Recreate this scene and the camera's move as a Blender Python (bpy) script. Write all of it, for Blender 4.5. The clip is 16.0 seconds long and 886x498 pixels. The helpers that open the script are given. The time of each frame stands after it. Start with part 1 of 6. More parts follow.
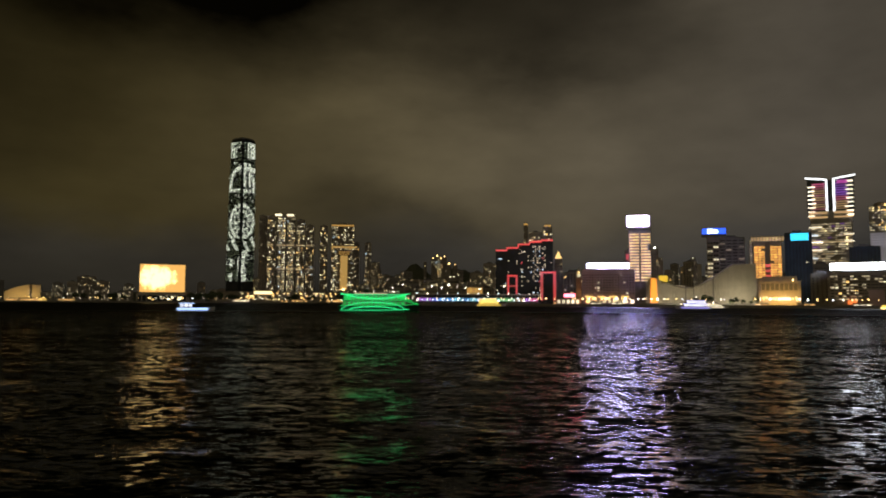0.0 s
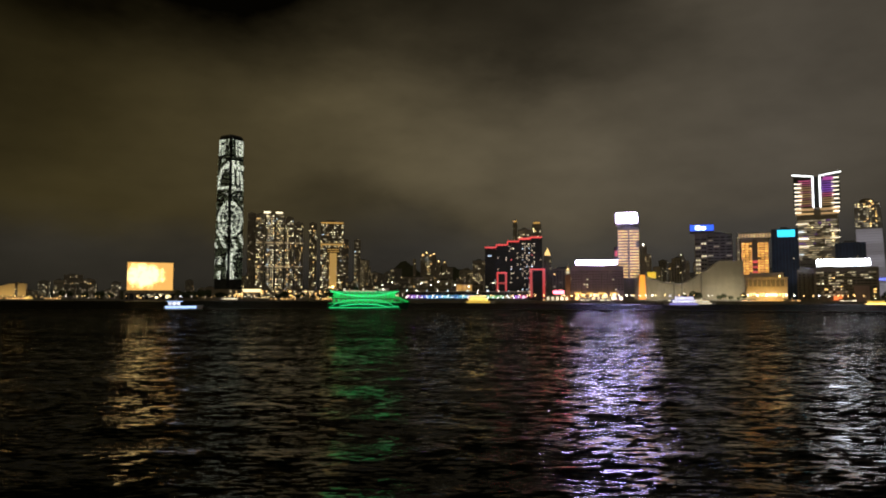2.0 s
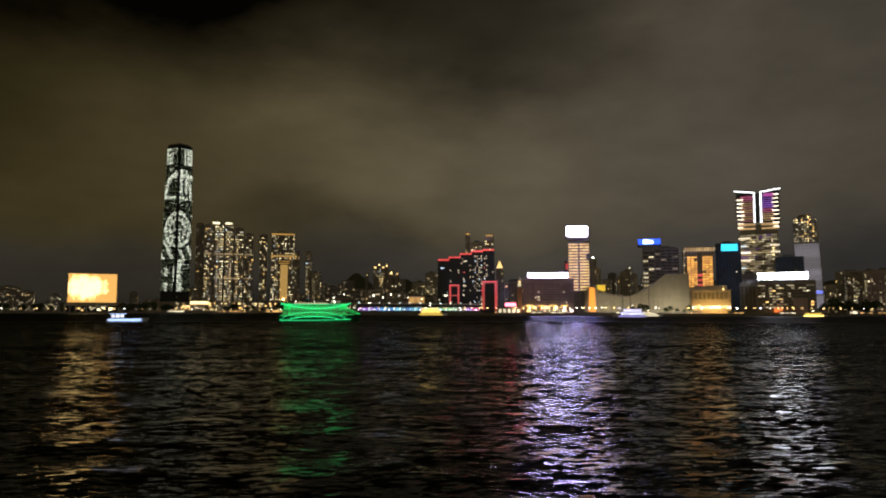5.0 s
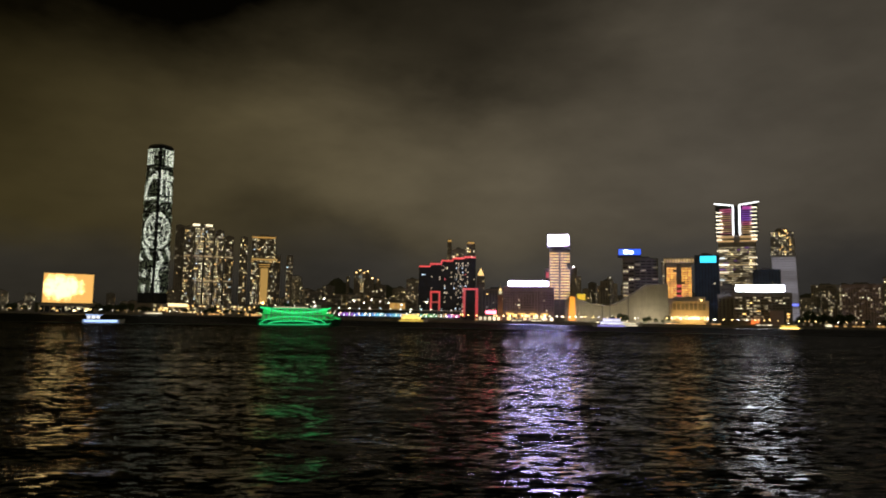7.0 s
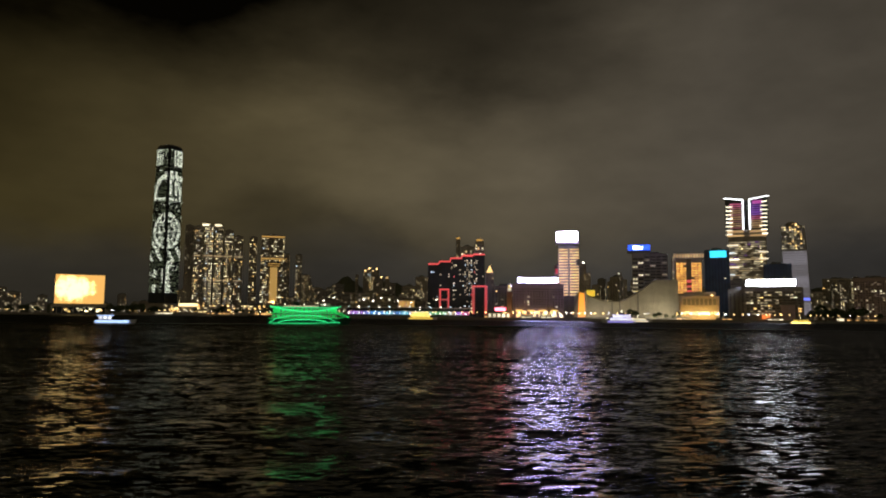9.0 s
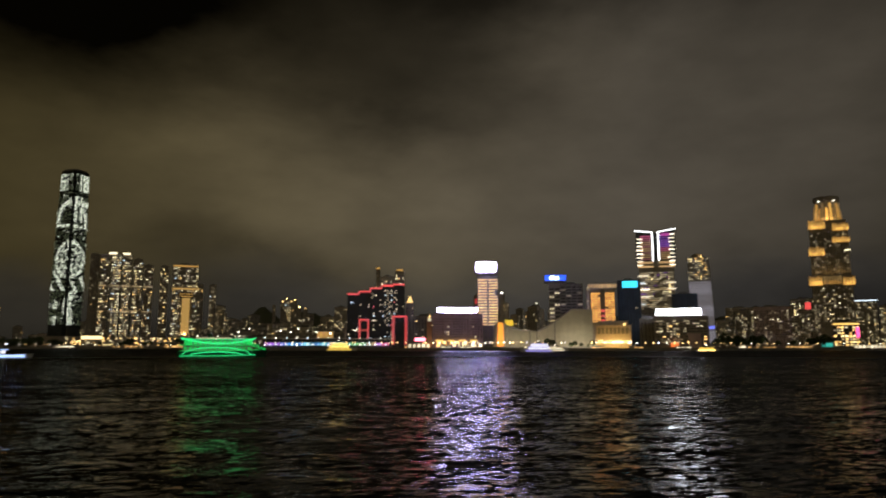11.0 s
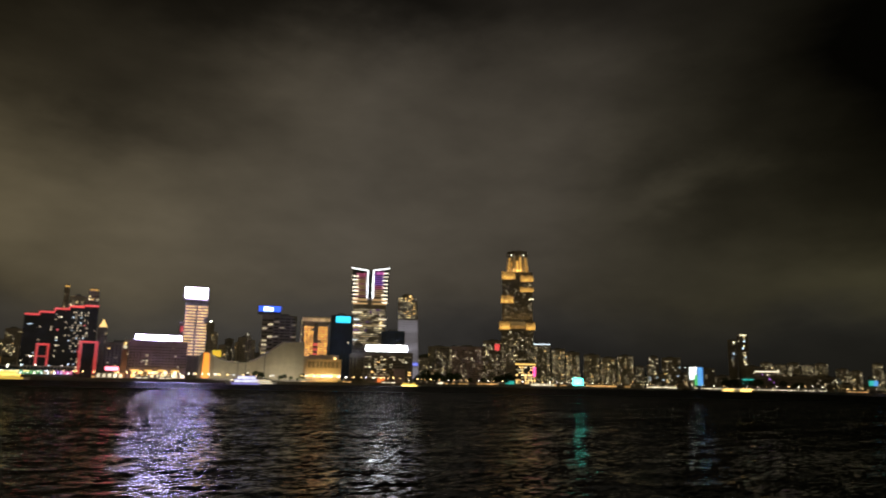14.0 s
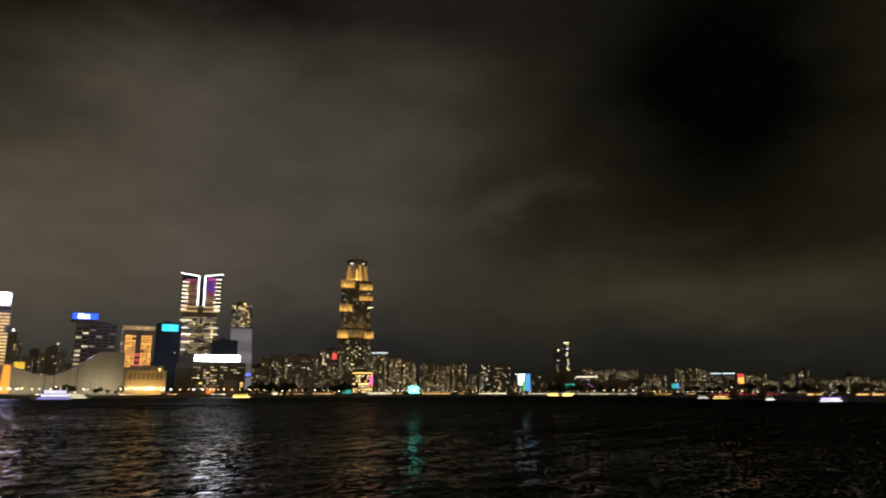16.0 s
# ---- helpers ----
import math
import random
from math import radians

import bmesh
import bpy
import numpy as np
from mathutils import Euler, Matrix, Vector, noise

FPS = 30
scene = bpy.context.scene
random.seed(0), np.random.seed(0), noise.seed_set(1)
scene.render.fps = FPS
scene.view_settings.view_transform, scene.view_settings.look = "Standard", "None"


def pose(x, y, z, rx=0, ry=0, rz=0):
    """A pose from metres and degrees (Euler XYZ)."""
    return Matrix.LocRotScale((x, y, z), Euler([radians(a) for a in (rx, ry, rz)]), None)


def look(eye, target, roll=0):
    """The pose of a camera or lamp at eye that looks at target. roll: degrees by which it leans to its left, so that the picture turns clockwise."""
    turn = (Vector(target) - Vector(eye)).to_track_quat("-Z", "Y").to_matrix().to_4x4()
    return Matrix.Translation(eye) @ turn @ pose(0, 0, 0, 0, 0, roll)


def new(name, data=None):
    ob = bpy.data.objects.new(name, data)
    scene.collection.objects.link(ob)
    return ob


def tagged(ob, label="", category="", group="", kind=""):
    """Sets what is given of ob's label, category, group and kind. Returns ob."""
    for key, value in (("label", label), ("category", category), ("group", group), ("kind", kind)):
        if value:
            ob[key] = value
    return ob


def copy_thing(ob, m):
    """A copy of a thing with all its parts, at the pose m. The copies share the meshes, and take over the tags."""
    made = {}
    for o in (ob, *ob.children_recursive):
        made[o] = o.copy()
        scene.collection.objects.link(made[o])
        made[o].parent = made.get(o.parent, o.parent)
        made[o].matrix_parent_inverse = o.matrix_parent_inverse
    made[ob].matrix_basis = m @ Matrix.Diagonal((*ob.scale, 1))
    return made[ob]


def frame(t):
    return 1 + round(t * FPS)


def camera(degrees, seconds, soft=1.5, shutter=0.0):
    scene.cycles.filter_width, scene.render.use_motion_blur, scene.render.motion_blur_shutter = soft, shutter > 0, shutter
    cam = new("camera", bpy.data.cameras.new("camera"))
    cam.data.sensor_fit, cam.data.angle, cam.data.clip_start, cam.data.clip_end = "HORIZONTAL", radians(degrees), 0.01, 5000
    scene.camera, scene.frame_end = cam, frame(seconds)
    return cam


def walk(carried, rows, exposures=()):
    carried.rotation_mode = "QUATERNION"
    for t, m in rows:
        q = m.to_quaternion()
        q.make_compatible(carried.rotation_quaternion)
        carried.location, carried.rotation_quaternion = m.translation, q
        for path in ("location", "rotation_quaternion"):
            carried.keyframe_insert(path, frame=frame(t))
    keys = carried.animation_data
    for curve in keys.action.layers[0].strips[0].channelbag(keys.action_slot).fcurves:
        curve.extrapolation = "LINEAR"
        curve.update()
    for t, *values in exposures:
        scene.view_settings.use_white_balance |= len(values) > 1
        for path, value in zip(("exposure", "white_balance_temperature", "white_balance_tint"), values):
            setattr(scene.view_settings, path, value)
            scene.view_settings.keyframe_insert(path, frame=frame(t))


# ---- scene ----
cam = camera(64.89, 16.0, soft=2.0, shutter=0.5)
# ---- camera and its way: it stands at the rail over the water and turns ----
EYE = (0.0, 0.0, 4.5)


def turned(yaw, pitch, roll):
    return pose(*EYE, 90 + pitch, 0, -yaw) @ pose(0, 0, 0, 0, 0, roll)


walk(cam, [
    (0, turned(0.000, 4.371, 0.341)),
    (0.5, turned(0.267, 4.455, 0.421)),
    (1, turned(0.489, 4.476, 0.465)),
    (1.5, turned(0.698, 4.367, 0.320)),
    (2, turned(0.876, 4.147, 0.137)),
    (2.5, turned(1.095, 3.942, -0.054)),
    (3, turned(1.372, 3.980, -0.358)),
    (3.5, turned(1.817, 4.411, -0.476)),
    (4, turned(2.575, 4.694, -0.367)),
    (4.5, turned(3.566, 4.982, -0.176)),
    (5, turned(4.766, 5.165, 0.115)),
    (7.5, turned(6.292, 5.754, 1.084)),
    (8, turned(5.568, 5.537, 0.864)),
    (8.2, turned(5.277, 5.365, 0.710)),
    (10.5, turned(9.358, 7.029, -0.069)),
    (11, turned(12.141, 8.007, 0.022)),
    (11.5, turned(14.614, 8.764, 0.207)),
    (12, turned(18.174, 9.331, 0.444)),
    (12.5, turned(22.959, 9.913, 0.604)),
    (13, turned(27.144, 10.318, 0.966)),
    (13.5, turned(31.746, 10.625, 1.179)),
    (14, turned(35.196, 10.916, 1.112)),
    (14.5, turned(38.920, 11.325, 0.814)),
    (15, turned(42.140, 11.505, 0.268)),
    (15.5, turned(45.537, 11.599, -0.057)),
    (16, turned(48.526, 11.737, -0.037))
])

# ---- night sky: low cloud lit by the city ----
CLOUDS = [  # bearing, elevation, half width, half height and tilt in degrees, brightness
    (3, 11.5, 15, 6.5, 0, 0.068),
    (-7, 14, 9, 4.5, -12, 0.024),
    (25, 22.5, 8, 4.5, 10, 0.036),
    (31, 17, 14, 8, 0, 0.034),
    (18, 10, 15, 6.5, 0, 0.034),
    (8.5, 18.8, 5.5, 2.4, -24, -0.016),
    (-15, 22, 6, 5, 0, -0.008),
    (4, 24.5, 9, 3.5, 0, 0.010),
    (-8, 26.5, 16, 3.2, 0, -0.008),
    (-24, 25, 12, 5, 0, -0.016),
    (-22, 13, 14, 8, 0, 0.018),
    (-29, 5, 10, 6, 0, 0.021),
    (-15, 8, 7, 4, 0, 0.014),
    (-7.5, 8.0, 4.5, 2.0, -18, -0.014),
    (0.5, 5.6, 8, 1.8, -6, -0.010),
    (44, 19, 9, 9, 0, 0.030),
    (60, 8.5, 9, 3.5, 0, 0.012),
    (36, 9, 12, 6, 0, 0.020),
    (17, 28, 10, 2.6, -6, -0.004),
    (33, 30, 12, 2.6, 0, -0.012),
    # low horizon glow put in for veiling glare near the signs
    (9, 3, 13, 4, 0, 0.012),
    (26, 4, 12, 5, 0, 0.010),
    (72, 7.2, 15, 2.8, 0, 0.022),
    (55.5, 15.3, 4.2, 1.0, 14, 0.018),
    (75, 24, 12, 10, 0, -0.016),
    # unseen city glow behind the camera, added to lighten the facades
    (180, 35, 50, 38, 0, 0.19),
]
world = bpy.data.worlds.new("night_sky")
scene.world = world
world.use_nodes = True


class Nodes:
    """Short calls to add and link nodes: n(kind, inputs..., settings)."""

    def __init__(self, tree):
        self.tree = tree

    def n(self, kind, *ins, **sets):
        node = self.tree.nodes.new(kind)
        for k, v in sets.items():
            if k == "operation":
                node.operation = v
            elif k == "interpolation":
                node.interpolation_type = v
            elif k == "blend":
                node.data_type, node.blend_type = "RGBA", v
        for i, v in ins:
            if isinstance(v, bpy.types.NodeSocket):
                self.tree.links.new(v, node.inputs[i])
            else:
                node.inputs[i].default_value = v
        return node

    def math(self, op, a, b=0.0):
        return self.n("ShaderNodeMath", (0, a), (1, b), operation=op).outputs[0]


def build_sky():
    k = Nodes(world.node_tree)
    way = k.n("ShaderNodeTexCoord").outputs["Generated"]
    flat = k.n("ShaderNodeVectorMath", (0, way), (1, (1.0, 1.0, 2.2)), operation="MULTIPLY").outputs[0]
    big = k.n("ShaderNodeTexNoise", ("Vector", flat), ("Scale", 4.2), ("Detail", 5.0), ("Roughness", 0.55))
    fine = k.n("ShaderNodeTexNoise", ("Vector", flat), ("Scale", 7.0), ("Detail", 6.0), ("Roughness", 0.5))
    shift = k.n("ShaderNodeVectorMath", (0, big.outputs["Color"]), (1, (0.5, 0.5, 0.5)), operation="SUBTRACT").outputs[0]
    shift = k.n("ShaderNodeVectorMath", (0, shift), (1, (0.22, 0.22, 0.13)), operation="MULTIPLY").outputs[0]
    bent = k.n("ShaderNodeVectorMath", (0, way), (1, shift), operation="ADD").outputs[0]
    bent = k.n("ShaderNodeVectorMath", (0, bent), operation="NORMALIZE").outputs[0]
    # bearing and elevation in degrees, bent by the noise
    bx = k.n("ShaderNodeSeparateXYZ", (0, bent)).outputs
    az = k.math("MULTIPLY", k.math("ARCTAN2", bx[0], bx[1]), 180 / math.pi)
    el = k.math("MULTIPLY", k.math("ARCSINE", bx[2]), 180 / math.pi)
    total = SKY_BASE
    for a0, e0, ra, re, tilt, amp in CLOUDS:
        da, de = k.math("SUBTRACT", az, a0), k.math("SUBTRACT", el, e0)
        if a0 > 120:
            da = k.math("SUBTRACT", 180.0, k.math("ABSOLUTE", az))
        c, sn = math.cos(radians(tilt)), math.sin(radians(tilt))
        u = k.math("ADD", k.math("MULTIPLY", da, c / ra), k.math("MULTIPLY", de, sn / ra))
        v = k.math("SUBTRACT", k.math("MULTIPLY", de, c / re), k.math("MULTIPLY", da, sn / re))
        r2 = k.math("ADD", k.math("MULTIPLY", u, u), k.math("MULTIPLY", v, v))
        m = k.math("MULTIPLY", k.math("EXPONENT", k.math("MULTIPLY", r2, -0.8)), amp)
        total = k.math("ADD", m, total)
    grain = k.n("ShaderNodeMapRange", (0, fine.outputs[0]), (1, 0.3), (2, 0.7), (3, 0.84), (4, 1.16)).outputs[0]
    total = k.math("MULTIPLY", total, grain)
    # the cloud deck ends in clear dark air over the hills
    up = k.n("ShaderNodeSeparateXYZ", (0, bent)).outputs[2]
    low = k.n("ShaderNodeMapRange", (0, up), (1, 0.045), (2, 0.13), (3, 0.0), (4, 1.0), interpolation="SMOOTHSTEP").outputs[0]
    total = k.math("MULTIPLY", total, k.math("ADD", k.math("MULTIPLY", low, 0.04), 0.96))
    total = k.math("MAXIMUM", total, 0.0012)
    side = k.n("ShaderNodeSeparateXYZ", (0, way)).outputs[0]
    warm = k.n("ShaderNodeMapRange", (0, side), (1, -0.45), (2, 0.45), (3, 0.0), (4, 1.0)).outputs[0]
    mix = k.n("ShaderNodeMix", (0, warm), (6, (1.0, 0.76, 0.28, 1)), (7, (1.0, 0.85, 0.64, 1)), blend="MIX").outputs[2]
    east = k.n("ShaderNodeMapRange", (0, side), (1, 0.68), (2, 0.93), (3, 0.0), (4, 1.0)).outputs[0]
    mix = k.n("ShaderNodeMix", (0, east), (6, mix), (7, (1.0, 0.88, 0.46, 1)), blend="MIX").outputs[2]
    clear = k.math("MULTIPLY", k.math("SUBTRACT", 1.0, low), 0.5)
    mix = k.n("ShaderNodeMix", (0, clear), (6, mix), (7, (0.86, 0.86, 0.90, 1)), blend="MIX").outputs[2]
    back = world.node_tree.nodes["Background"]
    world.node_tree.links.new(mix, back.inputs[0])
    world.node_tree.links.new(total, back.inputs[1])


SKY_BASE = 0.010
build_sky()


# ---- materials ----
def surface(name, rgb, rough=0.7, metal=0.0, scale=0.4, var=0.25, bump=0.2, spec=0.5):
    """A weathered surface: base colour with grain and larger stains, and a fine relief."""
    m = bpy.data.materials.new(name)
    m.use_nodes = True
    k = Nodes(m.node_tree)
    b = m.node_tree.nodes["Principled BSDF"]
    co = k.n("ShaderNodeTexCoord").outputs["Object"]
    big = k.n("ShaderNodeTexNoise", ("Vector", co), ("Scale", scale * 0.15), ("Detail", 4.0)).outputs[0]
    small = k.n("ShaderNodeTexNoise", ("Vector", co), ("Scale", scale * 3.0), ("Detail", 5.0)).outputs[0]
    lvl = k.math("ADD", k.math("MULTIPLY", big, 0.65), k.math("MULTIPLY", small, 0.35))
    rnd = k.n("ShaderNodeObjectInfo").outputs["Random"]
    lvl = k.math("ADD", lvl, k.math("MULTIPLY", rnd, 0.12))
    lo = tuple(c * (1 - var) for c in rgb) + (1,)
    hi = tuple(min(1, c * (1 + var)) for c in rgb) + (1,)
    f = k.n("ShaderNodeMapRange", (0, lvl), (1, 0.35), (2, 0.75), (3, 0.0), (4, 1.0)).outputs[0]
    col = k.n("ShaderNodeMix", (0, f), (6, lo), (7, hi), blend="MIX").outputs[2]
    m.node_tree.links.new(col, b.inputs["Base Color"])
    r = k.n("ShaderNodeMapRange", (0, small), (1, 0.3), (2, 0.7), (3, max(0.02, rough - 0.1)), (4, min(1, rough + 0.1))).outputs[0]
    m.node_tree.links.new(r, b.inputs["Roughness"])
    b.inputs["Metallic"].default_value = metal
    b.inputs["Specular IOR Level"].default_value = spec
    if bump:
        bp = k.n("ShaderNodeBump", ("Strength", bump), ("Distance", 0.05), ("Height", small)).outputs[0]
        m.node_tree.links.new(bp, b.inputs["Normal"])
    return m


def glow(name, rgb, strength, spread=0.5, sampled=False):
    """A lamp, lit pane or screen, or a surface given its floodlight as glow: gives off light, each one a little
    differently.
    """
    m = bpy.data.materials.new(name)
    m.use_nodes = True
    k = Nodes(m.node_tree)
    b = m.node_tree.nodes["Principled BSDF"]
    b.inputs["Base Color"].default_value = (*[0.3 + 0.4 * c for c in rgb], 1)
    b.inputs["Roughness"].default_value = 0.25
    b.inputs["Emission Color"].default_value = (*rgb, 1)
    one = k.n("ShaderNodeObjectInfo").outputs["Random"]
    isle = k.n("ShaderNodeNewGeometry").outputs["Random Per Island"]
    r = k.math("FRACT", k.math("ADD", one, isle))
    s = k.n("ShaderNodeMapRange", (0, r), (1, 0.0), (2, 1.0), (3, strength * (1 - spread)), (4, strength * (1 + spread))).outputs[0]
    m.node_tree.links.new(s, b.inputs["Emission Strength"])
    if not sampled:
        m.cycles.emission_sampling = "NONE"
    return m


def screen_glow(name, stops, strength, scale):
    """A video wall whose picture reads as coloured cloudy shapes."""
    m = bpy.data.materials.new(name)
    m.use_nodes = True
    k = Nodes(m.node_tree)
    b = m.node_tree.nodes["Principled BSDF"]
    b.inputs["Base Color"].default_value = (0.05, 0.05, 0.05, 1)
    co = k.n("ShaderNodeTexCoord").outputs["Object"]
    nz = k.n("ShaderNodeTexNoise", ("Vector", co), ("Scale", scale), ("Detail", 3.0)).outputs[0]
    ramp = m.node_tree.nodes.new("ShaderNodeValToRGB")
    m.node_tree.links.new(nz, ramp.inputs[0])
    ramp.color_ramp.elements[0].position, ramp.color_ramp.elements[0].color = 0.32, (*stops[0], 1)
    ramp.color_ramp.elements[1].position, ramp.color_ramp.elements[1].color = 0.66, (*stops[1], 1)
    m.node_tree.links.new(ramp.outputs[0], b.inputs["Emission Color"])
    b.inputs["Emission Strength"].default_value = strength
    return m


CONCRETE = surface("weathered_concrete", (0.42, 0.39, 0.34), 0.85)
CONCRETE_DARK = surface("dark_concrete", (0.32, 0.29, 0.26), 0.8)
TILE_CREAM = surface("cream_wall_tiles", (0.55, 0.50, 0.42), 0.55, scale=1.2, var=0.12)
GRANITE = surface("grey_granite", (0.25, 0.24, 0.23), 0.6, scale=1.0)
GLASS_DARK = surface("dark_curtain_glass", (0.03, 0.035, 0.04), 0.14, var=0.3, bump=0.02, spec=0.7)
GLASS_BLUE = surface("blue_curtain_glass", (0.04, 0.07, 0.12), 0.14, var=0.3, bump=0.02, spec=0.7)
STEEL = surface("grey_painted_steel", (0.20, 0.20, 0.21), 0.45, metal=0.5)
BRICK_PURPLE = surface("brown_clad_wall", (0.46, 0.36, 0.38), 0.7)
QUAY = surface("seawall_granite_blocks", (0.22, 0.21, 0.19), 0.85, scale=0.8)
GROUND = surface("city_ground", (0.07, 0.07, 0.065), 0.9, scale=0.05)
FOLIAGE = surface("dark_green_leaves", (0.05, 0.08, 0.03), 0.6, scale=0.6, var=0.5)
BARK = surface("bark", (0.14, 0.10, 0.07), 0.9)
HILL = surface("wooded_hillside", (0.08, 0.09, 0.06), 0.95, scale=0.02, var=0.4)
HULL_WHITE = surface("white_boat_paint", (0.75, 0.75, 0.75), 0.35, scale=1.5, var=0.08)
HULL_DARK = surface("dark_green_boat_paint", (0.03, 0.10, 0.06), 0.35, scale=1.5)
ROOFING = surface("grey_roof_membrane", (0.16, 0.16, 0.16), 0.9)

WARM = glow("warm_lit_pane", (1.0, 0.77, 0.35), 1.9, 0.85)
AMBER = glow("amber_lit_pane", (1.0, 0.58, 0.17), 2.2, 0.8)
WHITE = glow("white_lit_pane", (1.0, 0.90, 0.58), 2.0, 0.85)
COOL = glow("cool_lit_pane", (0.62, 0.82, 1.0), 1.7, 0.85)
DIM = glow("dim_lit_pane", (1.0, 0.84, 0.52), 0.65, 0.8)
LAMP_WARM = glow("warm_street_light", (1.0, 0.62, 0.22), 6.0, 0.7)
LAMP_WHITE = glow("white_street_light", (1.0, 0.92, 0.75), 7.0, 0.7)
LAMP_COOL = glow("violet_white_street_light", (0.72, 0.75, 1.0), 6.0, 0.6)
LED_WHITE = glow("violet_white_video_wall", (0.54, 0.49, 1.0), 118.0, 0.05, True)
LED_SILVER = glow("silver_white_video_wall", (0.84, 0.89, 1.0), 16.0, 0.05, True)
LED_SHOW = glow("white_facade_diodes", (0.93, 1.0, 0.80), 1.05, 0.35)
LED_DUSK = glow("dim_facade_diodes", (0.75, 1.0, 0.62), 0.07, 0.6)
LED_CYAN = glow("cyan_sign_light", (0.03, 0.62, 0.90), 1.5, 0.1, True)
LED_BLUE = glow("blue_sign_light", (0.02, 0.11, 1.0), 1.5, 0.1, True)
LED_TEAL = glow("teal_screen_light", (0.10, 1.0, 0.80), 6.0, 0.1, True)
LED_RED = glow("red_tube_light", (1.0, 0.08, 0.08), 1.0, 0.25)
LED_RED_HOT = glow("hot_pink_sign_light", (1.0, 0.14, 0.20), 5.0, 0.3, True)
LED_PURPLE = glow("purple_light", (0.55, 0.15, 1.0), 1.8, 0.4)
LED_INDIGO = glow("indigo_light", (0.15, 0.2, 1.0), 1.8, 0.4)
LED_GREEN = glow("green_tube_light", (0.0, 1.0, 0.17), 0.5, 0.3, True)
LED_MINT = glow("mint_tube_light", (0.03, 1.0, 0.30), 1.25, 0.3, True)
LED_LINE = glow("white_outline_tube", (0.95, 0.97, 1.0), 3.2, 0.2)
GOLD = glow("gold_panel_glow", (1.0, 0.54, 0.12), 0.50, 0.25)
GOLD_HOT = glow("bright_gold_light", (1.0, 0.62, 0.15), 5.0, 0.4)
ORANGE = glow("orange_lit_banner", (1.0, 0.34, 0.02), 1.1, 0.1)
SCREEN_YELLOW = screen_glow("yellow_video_wall", ((0.9, 0.45, 0.04), (1.0, 0.75, 0.06)), 0.9, 0.3)


def golden_picture():
    """The museum's moving picture: a pale glowing shape on an orange ground with drifting strokes."""
    m = bpy.data.materials.new("golden_video_wall")
    m.use_nodes = True
    k = Nodes(m.node_tree)
    b = m.node_tree.nodes["Principled BSDF"]
    b.inputs["Base Color"].default_value = (0.05, 0.05, 0.05, 1)
    co = k.n("ShaderNodeTexCoord").outputs["Object"]
    xyz = k.n("ShaderNodeSeparateXYZ", (0, co)).outputs
    nz = k.n("ShaderNodeTexNoise", ("Vector", co), ("Scale", 0.07), ("Detail", 3.0)).outputs[0]
    u = k.math("MULTIPLY", k.math("ADD", xyz[0], 12.0), 1 / 40.0)
    v = k.math("MULTIPLY", k.math("SUBTRACT", xyz[2], 54.0), 1 / 27.0)
    r = k.math("ADD", k.math("MULTIPLY", u, u), k.math("MULTIPLY", v, v))
    r = k.math("ADD", r, k.math("MULTIPLY", k.math("SUBTRACT", nz, 0.5), 3.0))
    f = k.n("ShaderNodeMapRange", (0, r), (1, 0.25), (2, 1.35), (3, 1.0), (4, 0.0), interpolation="SMOOTHSTEP").outputs[0]
    col = k.n("ShaderNodeMix", (0, f), (6, (1.0, 0.52, 0.13, 1)), (7, (1.0, 0.72, 0.30, 1)), blend="MIX").outputs[2]
    m.node_tree.links.new(col, b.inputs["Emission Color"])
    m.node_tree.links.new(k.math("ADD", k.math("MULTIPLY", f, 1.7), 1.0), b.inputs["Emission Strength"])
    return m


SCREEN_GOLD = golden_picture()


